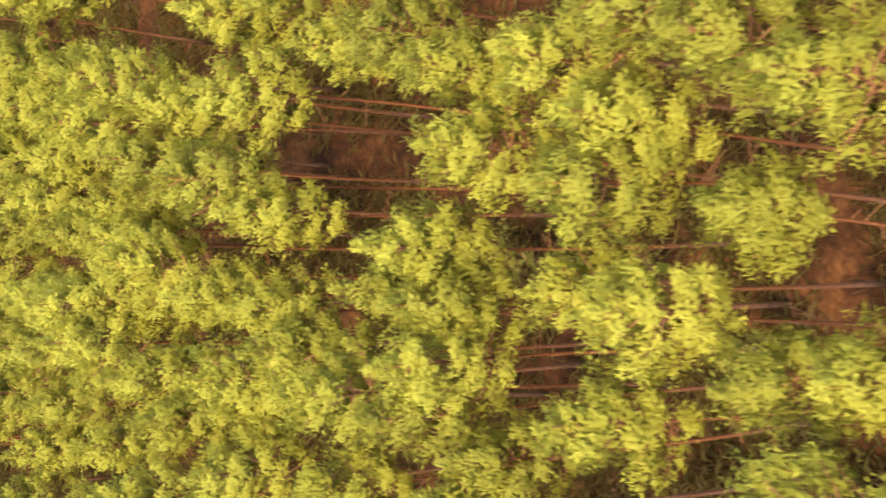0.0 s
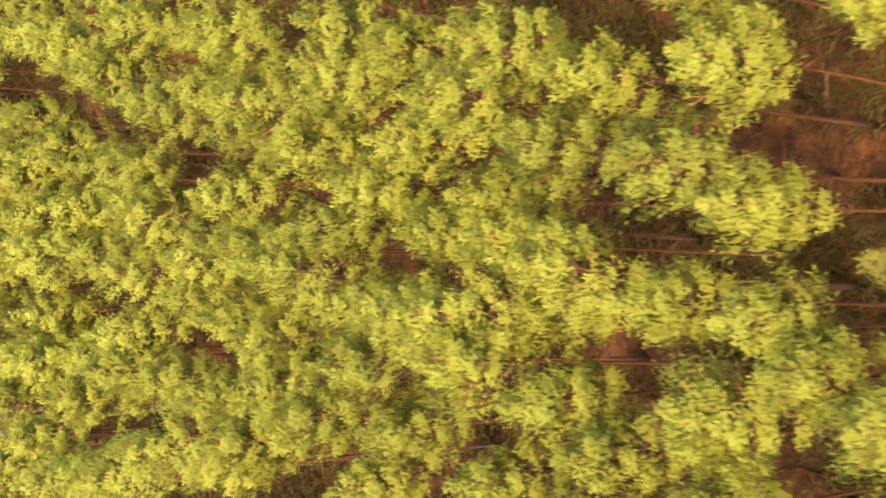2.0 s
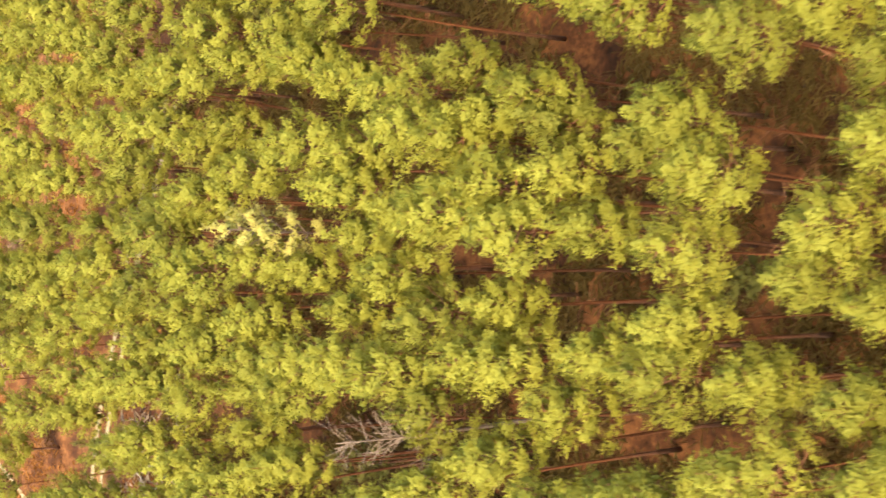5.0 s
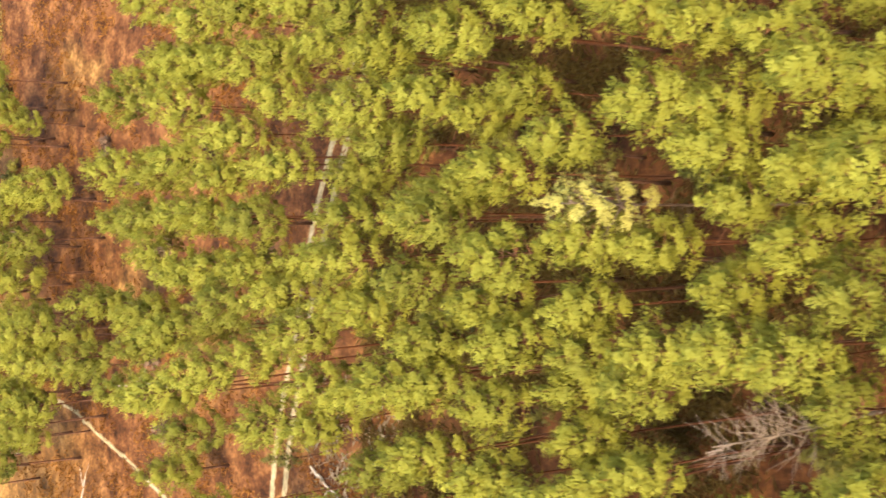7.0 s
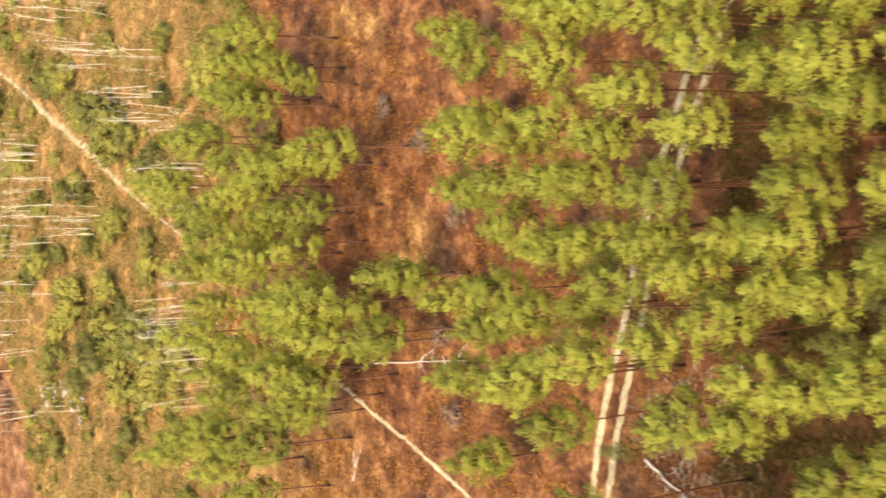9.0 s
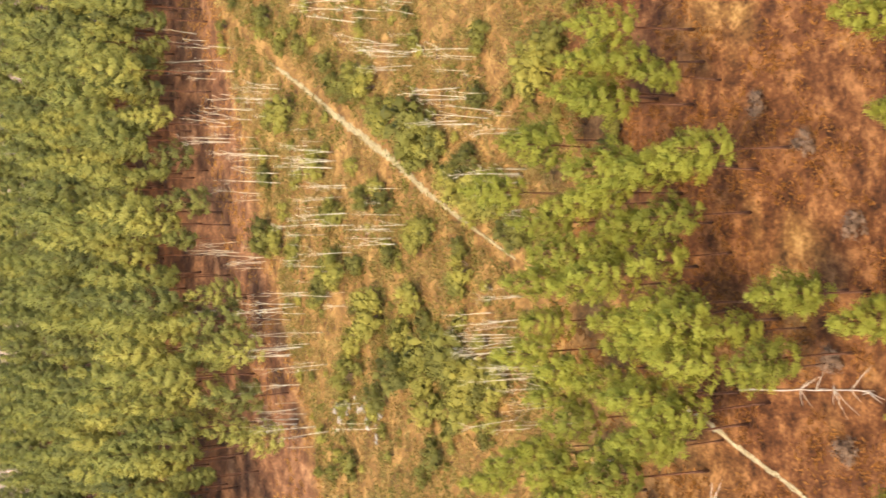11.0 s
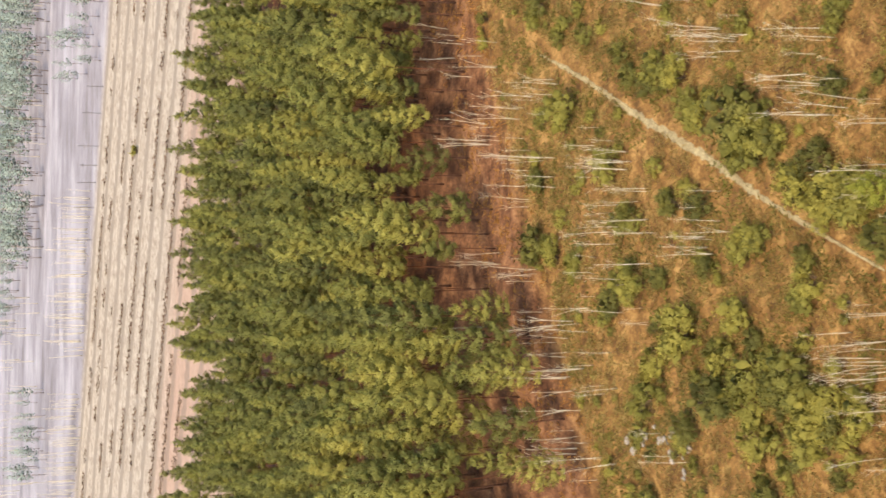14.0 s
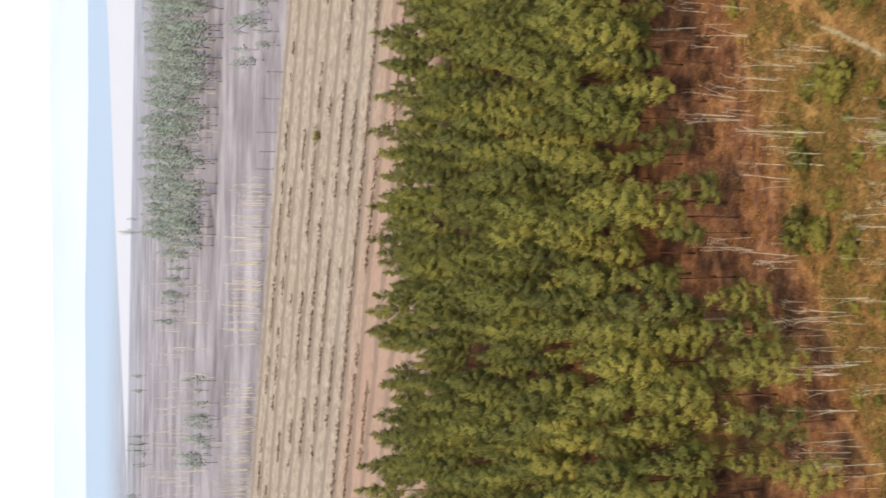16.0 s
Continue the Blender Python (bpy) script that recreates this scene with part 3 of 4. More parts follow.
OPEN_FILL = [
    (-7.3, 97.7), (-8.8, 95.3), (-17.2, 110.7), (-14.5, 106.4), (-5.1, 100.6),
    (-6.6, 37.2),
    (-10.7, 89.3), (3.7, 106.5), (4.3, 109.5), (-5.1, 121.5), (-10.1, 123.1), (-11.6, 61.4), (-13.4, 71.0), (-2.3, 87.3),
    (5.3, 59.7), (-4.8, 54.9), (-9.2, 38.1), (-10.0, 43.0), (-1.8, 82.7), (-2.4, 79.3), (-10.4, 71.7),
]
STRIP = [
    (-14.4, 180.6), (-17.6, 190.9), (-25.0, 191.9), (-18.7, 193.5), (-4.8, 193.7), (-16.2, 194.2), (-8.8, 194.4),
    (-27.2, 194.5), (-24.3, 195.8), (-19.8, 197.5), (-9.8, 199.2), (-4.7, 199.5), (-32.0, 199.5), (-13.5, 201.1),
    (-29.7, 201.3), (-9.6, 201.5), (1.2, 202.1), (-7.1, 203.2), (-24.2, 203.6), (1.9, 204.6), (-15.4, 205.7),
    (-27.8, 206.8), (2.0, 207.0), (-12.4, 207.3), (-8.1, 207.9), (-35.6, 208.0), (-2.7, 210.5), (-15.0, 210.9),
    (-19.2, 212.5), (-31.9, 213.5), (-1.7, 214.7), (-7.0, 219.7), (-35.9, 221.0),
]
STRIP_MORE = [
    (-34.4, 210.4), (-33.2, 216.4), (-23.6, 207.9), (-9.6, 211.1), (-4.6, 196.4), (-12.3, 196.4), (-20.9, 185.1), (-17.9, 187.5),
    (-21.5, 190.1), (-17.3, 197.4), (-11.5, 203.4), (-3.0, 190.0), (-19.6, 181.9),
]
BIRCHES_BY_BELT = [
    (11.1, 255.7), (-37.2, 259.1), (16.0, 260.8), (14.9, 265.9), (-22.4, 268.4), (-7.8, 270.4), (-17.1, 271.4),
    (17.3, 271.5), (-3.0, 274.2), (-30.8, 274.4), (-2.7, 274.9), (-1.3, 275.7), (-0.2, 276.5), (-39.7, 277.0),
    (-21.3, 281.0), (-24.4, 281.6), (-34.4, 282.0), (-29.2, 282.2), (-39.6, 283.3), (-37.4, 284.2), (-27.3, 285.5),
    (-30.8, 286.2), (-24.5, 288.1), (3.8, 289.4), (-4.4, 290.8), (-1.8, 293.5), (-18.6, 295.4), (-17.0, 296.3),
    (6.6, 296.5), (-7.4, 296.8), (-37.6, 298.1), (-1.4, 299.8), (5.2, 300.1), (1.7, 307.0), (-16.5, 307.2),
    (11.6, 307.5), (3.6, 310.3), (0.6, 312.3), (17.5, 319.9), (14.4, 322.1),
]
BIRCHES_IN_OPEN = [
    (-6.3, 213.2), (-30.5, 218.6), (-29.3, 221.1), (-27.4, 221.2), (-25.9, 222.9), (-8.5, 224.8), (-25.7, 225.5),
    (-23.2, 228.3), (-5.4, 228.9), (-23.0, 229.2), (-5.1, 229.4), (-32.0, 229.8), (-0.2, 230.0), (-21.0, 230.2),
    (-24.6, 231.0), (-21.1, 231.1), (2.1, 234.8), (3.5, 238.3), (9.3, 238.5), (5.0, 241.9), (8.3, 252.1),
    (9.8, 253.3), (15.9, 253.6), (-9.9, 254.9), (-13.6, 256.0), (-11.4, 266.5), (-11.6, 275.1), (-13.1, 278.1),
]
SHRUBS = [
    (7.1, 215.7), (-25.0, 220.2), (8.6, 223.0), (7.3, 223.8), (-27.3, 225.3), (6.3, 225.5), (3.9, 227.2),
    (-20.7, 227.3), (-28.2, 231.7), (-11.5, 231.8), (-8.9, 233.3), (-32.0, 233.4), (-23.9, 235.7), (-8.0, 236.2),
    (-31.4, 237.4), (-30.6, 240.5), (-6.8, 241.9), (-27.2, 243.8), (-32.4, 244.7), (-1.4, 245.9), (-11.6, 247.7),
    (-22.6, 248.4), (-3.2, 249.2), (-26.4, 250.5), (0.1, 251.6), (-29.8, 254.0), (-40.2, 256.0), (-27.5, 257.8),
    (1.8, 259.0), (-21.5, 259.3), (-7.8, 263.9), (6.6, 264.5), (-22.7, 266.0), (-42.8, 266.5), (-10.0, 270.8),
    (7.5, 273.0), (10.6, 274.6), (13.6, 282.6), (-15.7, 284.5), (4.3, 287.1), (-13.5, 289.8),
]
BUSHES = [
    (-22.6, 260.3, 1.86), (-26.4, 248.5, 1.75), (-25.6, 240.9, 1.44), (-28.3, 244.6, 1.47), (-30.2, 235.9, 1.41), (-31.7, 238.4, 1.19),
    (-34.3, 240.8, 1.21), (-34.8, 234.7, 1.17), (-33.0, 247.4, 1.25), (-24.0, 252.6, 1.28), (-24.2, 245.7, 1.23), (-31.1, 267.3, 1.24),
    (-20.2, 275.5, 1.43), (-17.7, 271.1, 1.40), (-15.2, 288.7, 1.37), (-16.0, 284.0, 1.04), (-13.9, 293.4, 1.09), (-11.7, 248.2, 1.24),
    (-15.3, 256.8, 1.17), (-15.6, 239.7, 1.19), (-17.6, 234.9, 1.04), (-38.6, 245.5, 1.50), (-27.4, 236.8, 1.18), (-29.4, 253.3, 1.16),
    (-33.5, 259.2, 1.06), (-26.6, 265.8, 1.23), (-35.4, 269.1, 0.98), (-19.8, 251.0, 1.01), (6.5, 262.2, 1.62), (1.6, 258.8, 1.59),
    (1.2, 251.2, 1.78), (-2.1, 247.3, 1.99), (-1.0, 244.8, 1.23), (-6.4, 242.0, 1.21), (-6.8, 237.2, 1.65), (-8.7, 233.9, 1.85),
    (-6.5, 232.7, 1.38), (7.2, 216.5, 0.74), (6.5, 226.1, 0.67), (4.1, 227.4, 0.90), (8.6, 223.8, 0.66), (10.9, 237.0, 0.71),
    (-8.1, 263.1, 1.62), (-8.1, 258.0, 1.32), (-11.6, 249.1, 1.26), (2.2, 226.8, 0.89), (3.9, 231.5, 0.69), (-3.5, 239.0, 1.19),
]
SHRUBS_BY_PATH = [
    (15.3, 288.5, 1.06), (7.8, 267.3, 0.96), (-0.6, 249.3, 1.63), (-2.8, 252.1, 1.1), (-11.7, 229.5, 1.17), (4.4, 290.6, 1.34),
    (-8.6, 272.3, 1.22), (-3.4, 277.1, 1.12), (-23.8, 261.9, 1.05), (-30.3, 264.3, 0.83), (-29.7, 248.1, 1.09), (-28.3, 242.1, 0.84),
    (-26.6, 233.6, 0.8), (-17.4, 273.4, 0.74), (-24.6, 255.5, 1.01), (-4.7, 293.8, 0.95), (-0.7, 212.4, 0.89), (-21.9, 240.8, 0.83),
    (-22.0, 276.3, 0.75), (19.0, 310.9, 1.18), (21.9, 306.8, 1.01), (18.8, 294.8, 1.23), (-29.6, 225.2, 0.77), (-16.4, 254.6, 0.67),
    (-3.6, 266.8, 0.71), (-4.8, 283.4, 0.9),
]
BELT_FRONT = [
    (-41.6, 281.0), (-36.4, 286.8), (-29.8, 287.2), (-42.1, 292.5), (-26.0, 293.4), (-29.9, 294.4), (-22.4, 296.1),
    (-37.6, 299.1), (-31.9, 299.4), (-42.6, 303.0), (-8.7, 308.0), (-40.9, 310.7), (-1.3, 316.2), (-35.7, 317.4),
    (14.9, 329.3), (9.0, 332.7),
]


def scatter(count, box, gap, taken, inside):
    """Random spots in a box that keep a gap from one another."""
    out, tries = [], 0
    x0, x1, y0, y1 = box
    while len(out) < count and tries < count * 60:
        tries += 1
        x, y = rng.uniform(x0, x1), rng.uniform(y0, y1)
        if inside(x, y) and all((x - a) ** 2 + (y - b) ** 2 > gap * gap for a, b in taken):
            taken.append((x, y))
            out.append((x, y))
    return out


def off_centre(x, y):
    return abs(x + 0.5 + 0.075 * (y - 20)) - 7 - 0.16 * (y - 20)


def in_forest(x, y):
    return not (y > 150 and x < -20) and y + 0.1 * x < 156


near_spots = [p for p in OPEN_FILL + CROWN_A + CROWN_B + CROWN_C + CROWN_D + BETWEEN_A + BETWEEN_B + BETWEEN_C + BETWEEN_D + BETWEEN_E if p[1] + 0.1 * p[0] < 157]
for i, (x, y) in enumerate(near_spots):
    (fine_pines if y < 82 else pines).plant(i * 5 + i // 7, x, y, rng.uniform(0.955, 1.03), rng.uniform(0, 360), lean=rng.normal() * 0.8)
taken = list(near_spots)
side_spots = scatter(170, (-46, 30, 12, 168), 3.1, taken, lambda x, y: in_forest(x, y) and -0.5 < off_centre(x, y) < 8)
SIDE_PINES = pine_set(22, 0.31, 0.4)
for k in range(4):
    massed("side_pines", SIDE_PINES, PINE_MATS, [(i, x, y, rng.uniform(0.93, 1.03), rng.uniform(0, 6)) for i, (x, y) in enumerate(side_spots[k::4])],
           "yellow-green pines at both sides of the near forest", "trees")
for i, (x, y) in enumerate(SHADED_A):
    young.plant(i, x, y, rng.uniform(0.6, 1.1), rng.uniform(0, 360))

# the forest goes on to both sides
OUTER = [tall_pine_shape(200 + k, 20.5, 1.9, 0.6, 8, 0.5) for k in range(3)]
massed("outer_pines", OUTER, PINE_MATS, [(i, x, y, rng.uniform(0.88, 1.08), rng.uniform(0, 6)) for i, (x, y) in enumerate(
    scatter(420, (-75, 60, 8, 150), 3.6, taken, lambda x, y: 6.5 < off_centre(x, y) < 30))], "yellow-green pines of the surrounding forest", "trees")

# ---- the strip of pines beyond the clearing ----
STRIP_PINES = [tall_pine_shape(s, 14.2, w, 0.5, 22, 0.32, 0.36, 0.5, CONE_WHORLS, 0.3) for s, w in ((31, 2.1), (32, 2.4), (33, 1.9), (34, 2.3))]
strip = Grove("strip_pine", STRIP_PINES, PINE_MATS, "pine with a green crown and dark trunk beside the open ground", "tree", "pines beyond the clearing")
for i, (x, y) in enumerate(STRIP + STRIP_MORE):
    strip.plant(i * 3 + i // 5, x, y, rng.uniform(0.85, 1.1), rng.uniform(0, 360), lean=rng.normal() * 1.5)

for i, (x, y) in enumerate(scatter(14, (-46, 8, 192, 220), 3.0, STRIP + STRIP_MORE, lambda x, y: abs(y - 203 + 0.25 * (x + 15)) < 9 and not -17 < x < -3)):
    strip.plant(i, x, y, rng.uniform(0.75, 1.0), rng.uniform(0, 360), lean=rng.normal() * 1.5)

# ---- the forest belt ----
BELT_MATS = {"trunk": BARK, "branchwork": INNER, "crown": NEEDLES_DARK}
BELT = [tall_pine_shape(s, h, w, 0.58, 17, 0.40, 0.4, 0.5, CONE_WHORLS, 0.25) for s, h, w in ((11, 17.5, 1.85), (12, 18.4, 2.15), (13, 16.4, 1.6), (14, 17.6, 2.0), (15, 17.0, 2.3))]
belt = Grove("belt_pine", BELT, BELT_MATS, "dark green conical pine in a dense forest belt", "tree", "pines of the forest belt")
FRONT = [tall_pine_shape(s, 13.5, w, 0.55, 18, 0.38, 0.4, 0.3, CONE_WHORLS, 0.25) for s, w in ((41, 2.9), (42, 2.6), (43, 3.2))]
front = Grove("edge_pine", FRONT, BELT_MATS, "broad green pine with low branches at the forest edge", "tree", "pines at the forest edge")


def belt_front(x):
    return 314 + 0.40 * x if x < 20 else 322


for i, (x, y) in enumerate(BELT_FRONT):
    front.plant(i, x, y, rng.uniform(0.85, 1.08), rng.uniform(0, 360))
taken = list(BELT_FRONT)
belt_spots = sorted(scatter(640, (-78, 48, 280, 424), 2.7, taken, lambda x, y: belt_front(x) - 3 < y and off_centre(x, y) < 24), key=lambda p: p[1] - 0.4 * p[0])
for i, (x, y) in enumerate(belt_spots[:300]):
    belt.plant(i, x, y, rng.uniform(0.74, 1.18), rng.uniform(0, 360), lean=rng.normal())
for k in range(6):
    massed("rear_pines", BELT, BELT_MATS, [(i, x, y, rng.uniform(0.8, 1.1), rng.uniform(0, 6)) for i, (x, y) in enumerate(belt_spots[300 + k::6])],
           "dark green pines at the back of the forest belt", "trees")


# ---- birches, dead trees and shrubs ----
def branched(rng, stem, radius, count, low, reach, rise, sides=4):
    """Bare branches, each with two twigs."""
    bits, high = [], stem[-1][2]
    for _ in range(count):
        z = rng.uniform(low, 0.95) * high
        o, a = stem_at(stem, z), rng.uniform(0, 6.28)
        r = reach * rng.uniform(0.5, 1.2) * (1.15 - z / high * 0.7)
        way = np.array([math.cos(a), math.sin(a), rise * rng.uniform(0.6, 1.4)])
        mid, end = o + way * r * 0.5 + rng.normal(size=3) * 0.08 * r, o + way * r
        q = radius * (1.1 - z / high) + 0.012
        bits.append(tube([o, mid, end], [q * 0.5, q * 0.34, 0.008], sides))
        for _ in range(2):
            w2 = way + rng.normal(size=3) * 0.5
            bits.append(tube([mid, mid + w2 * r * 0.4], [q * 0.25, 0.006], 3))
    return bits


def birch_shape(seed, high, forked, thick=0.054):
    rng = np.random.default_rng(seed)
    stem = bent_stem(rng, high, 0.03)
    s = np.linspace(0, 1, len(stem))
    bits = [tube(stem - [0, 0, 0.1], thick * (1 - 0.75 * s), 6)]
    if forked:
        second = bent_stem(rng, high * 0.85, 0.09)
        bits.append(tube(second + [0.12, 0.05, -0.1], 0.05 * (1 - 0.75 * s), 6))
    return {"trunk": merged(bits), "branchwork": merged(branched(rng, stem, 0.03, 7, 0.45, 1.2, 2.2, 3))}


birches = Grove("birch_tree", [birch_shape(50 + k, h, k % 3 == 0) for k, h in enumerate((8.5, 10.0, 7.0, 9.0, 6.0, 8.0))],
                {"trunk": BIRCH_BARK, "branchwork": BIRCH_BARK}, "slender leafless birch with a white trunk", "tree", "bare birches")
for i, (x, y) in enumerate(BIRCHES_BY_BELT + BIRCHES_IN_OPEN):
    birches.plant(i * 5 + i // 6, x, y, rng.uniform(0.8, 1.2), rng.uniform(0, 360), lean=rng.normal() * 2)
    for _ in range(rng.integers(2, 4)):
        birches.plant(int(rng.integers(6)), x + rng.normal() * 2.0, y + rng.normal() * 2.4, rng.uniform(0.55, 1.0), rng.uniform(0, 360), lean=rng.normal() * 2.5)


def dead_tree_shape(seed, high, count, reach):
    rng = np.random.default_rng(seed)
    stem = bent_stem(rng, high, 0.03)
    s = np.linspace(0, 1, len(stem))
    return {"trunk": tube(stem - [0, 0, 0.15], 0.16 * (1 - 0.85 * s), 7), "branchwork": merged(branched(rng, stem, 0.13, count, 0.55, reach, 0.75, 4))}


dead = Grove("dead_tree", [dead_tree_shape(61, 17.0, 60, 2.6), dead_tree_shape(62, 16.0, 40, 2.0)], {"trunk": DEAD_GREY, "branchwork": DEAD_GREY},
             "grey leafless dead tree among green pines", "dead tree", "dead trees")
dead.plant(0, -16.2, 102.4, 1.07, 30)
dead.plant(1, 0.5, 385.0, 1.12, 0)
dead.plant(1, -26.0, 309.0, 0.9, 120)
pale = Grove("dry_pine", [tall_pine_shape(71, 22.5, 1.8, 0.34, 26, 0.24, 0.25, 0.7)], {"trunk": DEAD_BROWN, "branchwork": DEAD_BROWN, "crown": NEEDLES_PALE},
             "dying pine with a thin pale yellow crown", "tree", "")
pale.plant(0, -5.4, 108.0, 1.0, 70)


def lying_tree(name, a, b, radius, label, mat, branches=0):
    """A fallen trunk from its butt a to its top b."""
    rng = np.random.default_rng(int(abs(a[1]) * 10))
    a, b = np.array([*a, land(*a) + radius]), np.array([*b, land(*b) + radius + 0.2])
    s = np.linspace(0, 1, 9)[:, None]
    pts = a + (b - a) * s + rng.normal(size=(9, 3)) * [0.06, 0.06, 0.03]
    base = tagged(new(name), label, "fallen tree")
    part("trunk", *tube(pts, radius * (1 - 0.75 * s[:, 0]), 7), mat, base)
    way = (b - a) / np.linalg.norm(b - a)
    for _ in range(branches):
        o = pts[int(rng.integers(4, 9))]
        w = way * 0.9 + rng.normal(size=3) * [0.6, 0.6, 0.5]
        w[2] = abs(w[2])
        L = rng.uniform(1.0, 2.6)
        part("branch", *tube([o, o + w * L * 0.5 + [0, 0, 0.1], o + w * L], [0.05, 0.03, 0.01], 4), mat, base)


lying_tree("fallen_tree", (-24.3, 195.5), (-22.3, 180.0), 0.08, "fallen pale dead tree with bare branches on red litter", DEAD_WOOD, 22)
lying_tree("fallen_log", (-27.4, 158.0), (-30.2, 152.0), 0.14, "pale fallen log among cut branches", DEAD_WOOD, 3)
lying_tree("fallen_log", (-36.5, 199.0), (-34.0, 198.3), 0.08, "thin pale log lying on red litter", DEAD_WOOD, 2)


def shrub_shape(seed, wide, high, lobes):
    rng = np.random.default_rng(seed)
    a, r = rng.uniform(0, 6.28, lobes), wide * np.sqrt(rng.uniform(0, 1, lobes)) * 0.8
    z = high * rng.uniform(0.3, 0.85, lobes) * (1 - 0.4 * (r / wide) ** 2)
    cs = np.stack([r * np.cos(a), r * np.sin(a), z], 1)
    out = cs * [1, 1, 0.3] / wide
    stems = [tube([[0, 0, -0.1], c * [0.6, 0.6, 0.6], c], [0.05, 0.03, 0.01], 3) for c in cs[: lobes // 2]]
    return {"branchwork": merged(stems), "foliage": tassels(rng, cs, out + rng.normal(size=out.shape) * 0.3 + [0, 0, 0.2], wide * 0.36 * rng.uniform(0.7, 1.3, lobes), 30, 0.22, 0.8, 0.42)}


SHRUB_SHAPES = [shrub_shape(80 + k, w, h, n) for k, (w, h, n) in enumerate(((1.5, 1.9, 26), (1.9, 2.4, 34), (1.2, 1.5, 20), (1.7, 1.7, 28), (1.0, 2.2, 20)))]
shrubs = Grove("shrub", SHRUB_SHAPES, {"branchwork": TWIGS, "foliage": LEAVES}, "rounded dark green shrub on dry grass", "shrub", "shrubs on the open ground")
for i, (x, y) in enumerate(SHRUBS):
    shrubs.plant(i * 3 + i // 4, x, y, rng.uniform(0.85, 1.4), rng.uniform(0, 360), sink=0.1)
for i, (x, y, size) in enumerate(BUSHES + SHRUBS_BY_PATH):
    shrubs.plant(i * 3 + i // 5, x, y, size * rng.uniform(0.85, 1.1), rng.uniform(0, 360), sink=0.1)
    shrubs.plant(i + 2, x + rng.choice((-1, 1)) * rng.uniform(1.0, 1.9), y + rng.uniform(0.4, 2.2), size * rng.uniform(0.45, 0.8), rng.uniform(0, 360), sink=0.1)
taken = SHRUBS + [(x, y) for x, y, size in BUSHES + SHRUBS_BY_PATH]


def open_ground(x, y):
    return y > 222 - 0.15 * (x + 15) and y < 303 + 0.56 * x and abs(x + 15) < 46


def path_gap(x, y):
    return abs(x + 14.6 - 0.436 * (y - 230)) > 1.1


for i, (x, y) in enumerate(scatter(150, (-60, 32, 215, 320), 1.7, taken, lambda x, y: open_ground(x, y) and path_gap(x, y))):
    shrubs.plant(i, x, y, rng.uniform(0.3, 0.75), rng.uniform(0, 360), sink=0.1, label="low green shrub among dry grass")
bare = Grove("bare_shrub", [shrub_shape(90 + k, 1.3, 1.4, 18) for k in range(2)], {"branchwork": TWIGS, "foliage": TWIGS}, "dark leafless shrub on red needle litter", "shrub", "bare shrubs in the clearing")
for i, (x, y) in enumerate(((-20.2, 184.1), (0.6, 193.2), (-27.5, 182.3), (-2.7, 187.7), (-9.4, 181.7))):
    bare.plant(i, x, y, 1.0, i * 50)
clear = Grove("bushy_pine", [tall_pine_shape(95 + k, 9.6, 1.8, 0.45, 24, 0.3, 0.36, 0.32, CONE_WHORLS, 0.3) for k in range(2)], PINE_MATS, "young bushy pine standing alone in the clearing", "tree", "young pines in the clearing")
for i, (x, y) in enumerate(((-14.7, 183.0), (-15.8, 174.5), (-29.0, 171.0), (6.0, 176.0), (-1.0, 172.0))):
    clear.plant(i, x, y, 0.9 + 0.1 * (i % 3), i * 70)


# ---- tracks and paths ----
def strip_mesh(points, wide, seed, lift=0.07, ragged=0.42):
    """A worn strip of ground with uneven edges."""
    rng = np.random.default_rng(seed)
    p = np.array(points, float)
    d = np.concatenate([[0], np.cumsum(np.linalg.norm(np.diff(p, axis=0), axis=1))])
    s = np.arange(0, d[-1], 0.6)
    c = np.stack([np.interp(s, d, p[:, k]) for k in (0, 1)], 1)
    w = np.gradient(c, axis=0)
    w /= np.linalg.norm(w, axis=1, keepdims=True)
    side = np.stack([-w[:, 1], w[:, 0]], 1)
    width = np.interp(s, d, wide) if np.ndim(wide) else np.full(len(s), wide)
    v = []
    for f in (-1.0, -0.55, 0.55, 1.0):
        e = c + side * (width * f / 2 * (1 + (rng.normal(size=len(s)) * ragged if abs(f) == 1 else 0)))[:, None]
        v.append(np.array([(x, y, land(x, y) + (lift if abs(f) < 1 else -0.05)) for x, y in e]))
    n = len(s)
    v = np.concatenate(v)
    f = [(k * n + i, k * n + i + 1, (k + 1) * n + i + 1) for k in range(3) for i in range(n - 1)]
    f += [(k * n + i, (k + 1) * n + i + 1, (k + 1) * n + i) for k in range(3) for i in range(n - 1)]
    return v, f


RUT = [(-70, 170.0), (-45, 166.6), (-31.6, 164.3), (-27.3, 163.5), (-22.6, 162.2), (-13, 159.5), (-5.8, 157.0), (-1.3, 155.2), (6, 152.0), (30, 140)]
track = tagged(new("forest_track"), "pale sandy vehicle track with two ruts through red litter", "track", kind="structure")
part("rut", *strip_mesh(RUT, 0.8, 1, ragged=0.2), SAND, track)
part("rut", *strip_mesh([(x - 0.3, y - 1.75) for x, y in RUT], 0.8, 2, ragged=0.2), SAND, track)
tagged(new("footpath", mesh_of("footpath", *strip_mesh([(-26.5, 204), (-27.4, 200.1), (-29.4, 195.9), (-31.9, 188.6), (-34.3, 181.4), (-40, 168)], 0.55, 3), SAND)),
       "narrow sandy footpath through the clearing", "path", kind="structure")
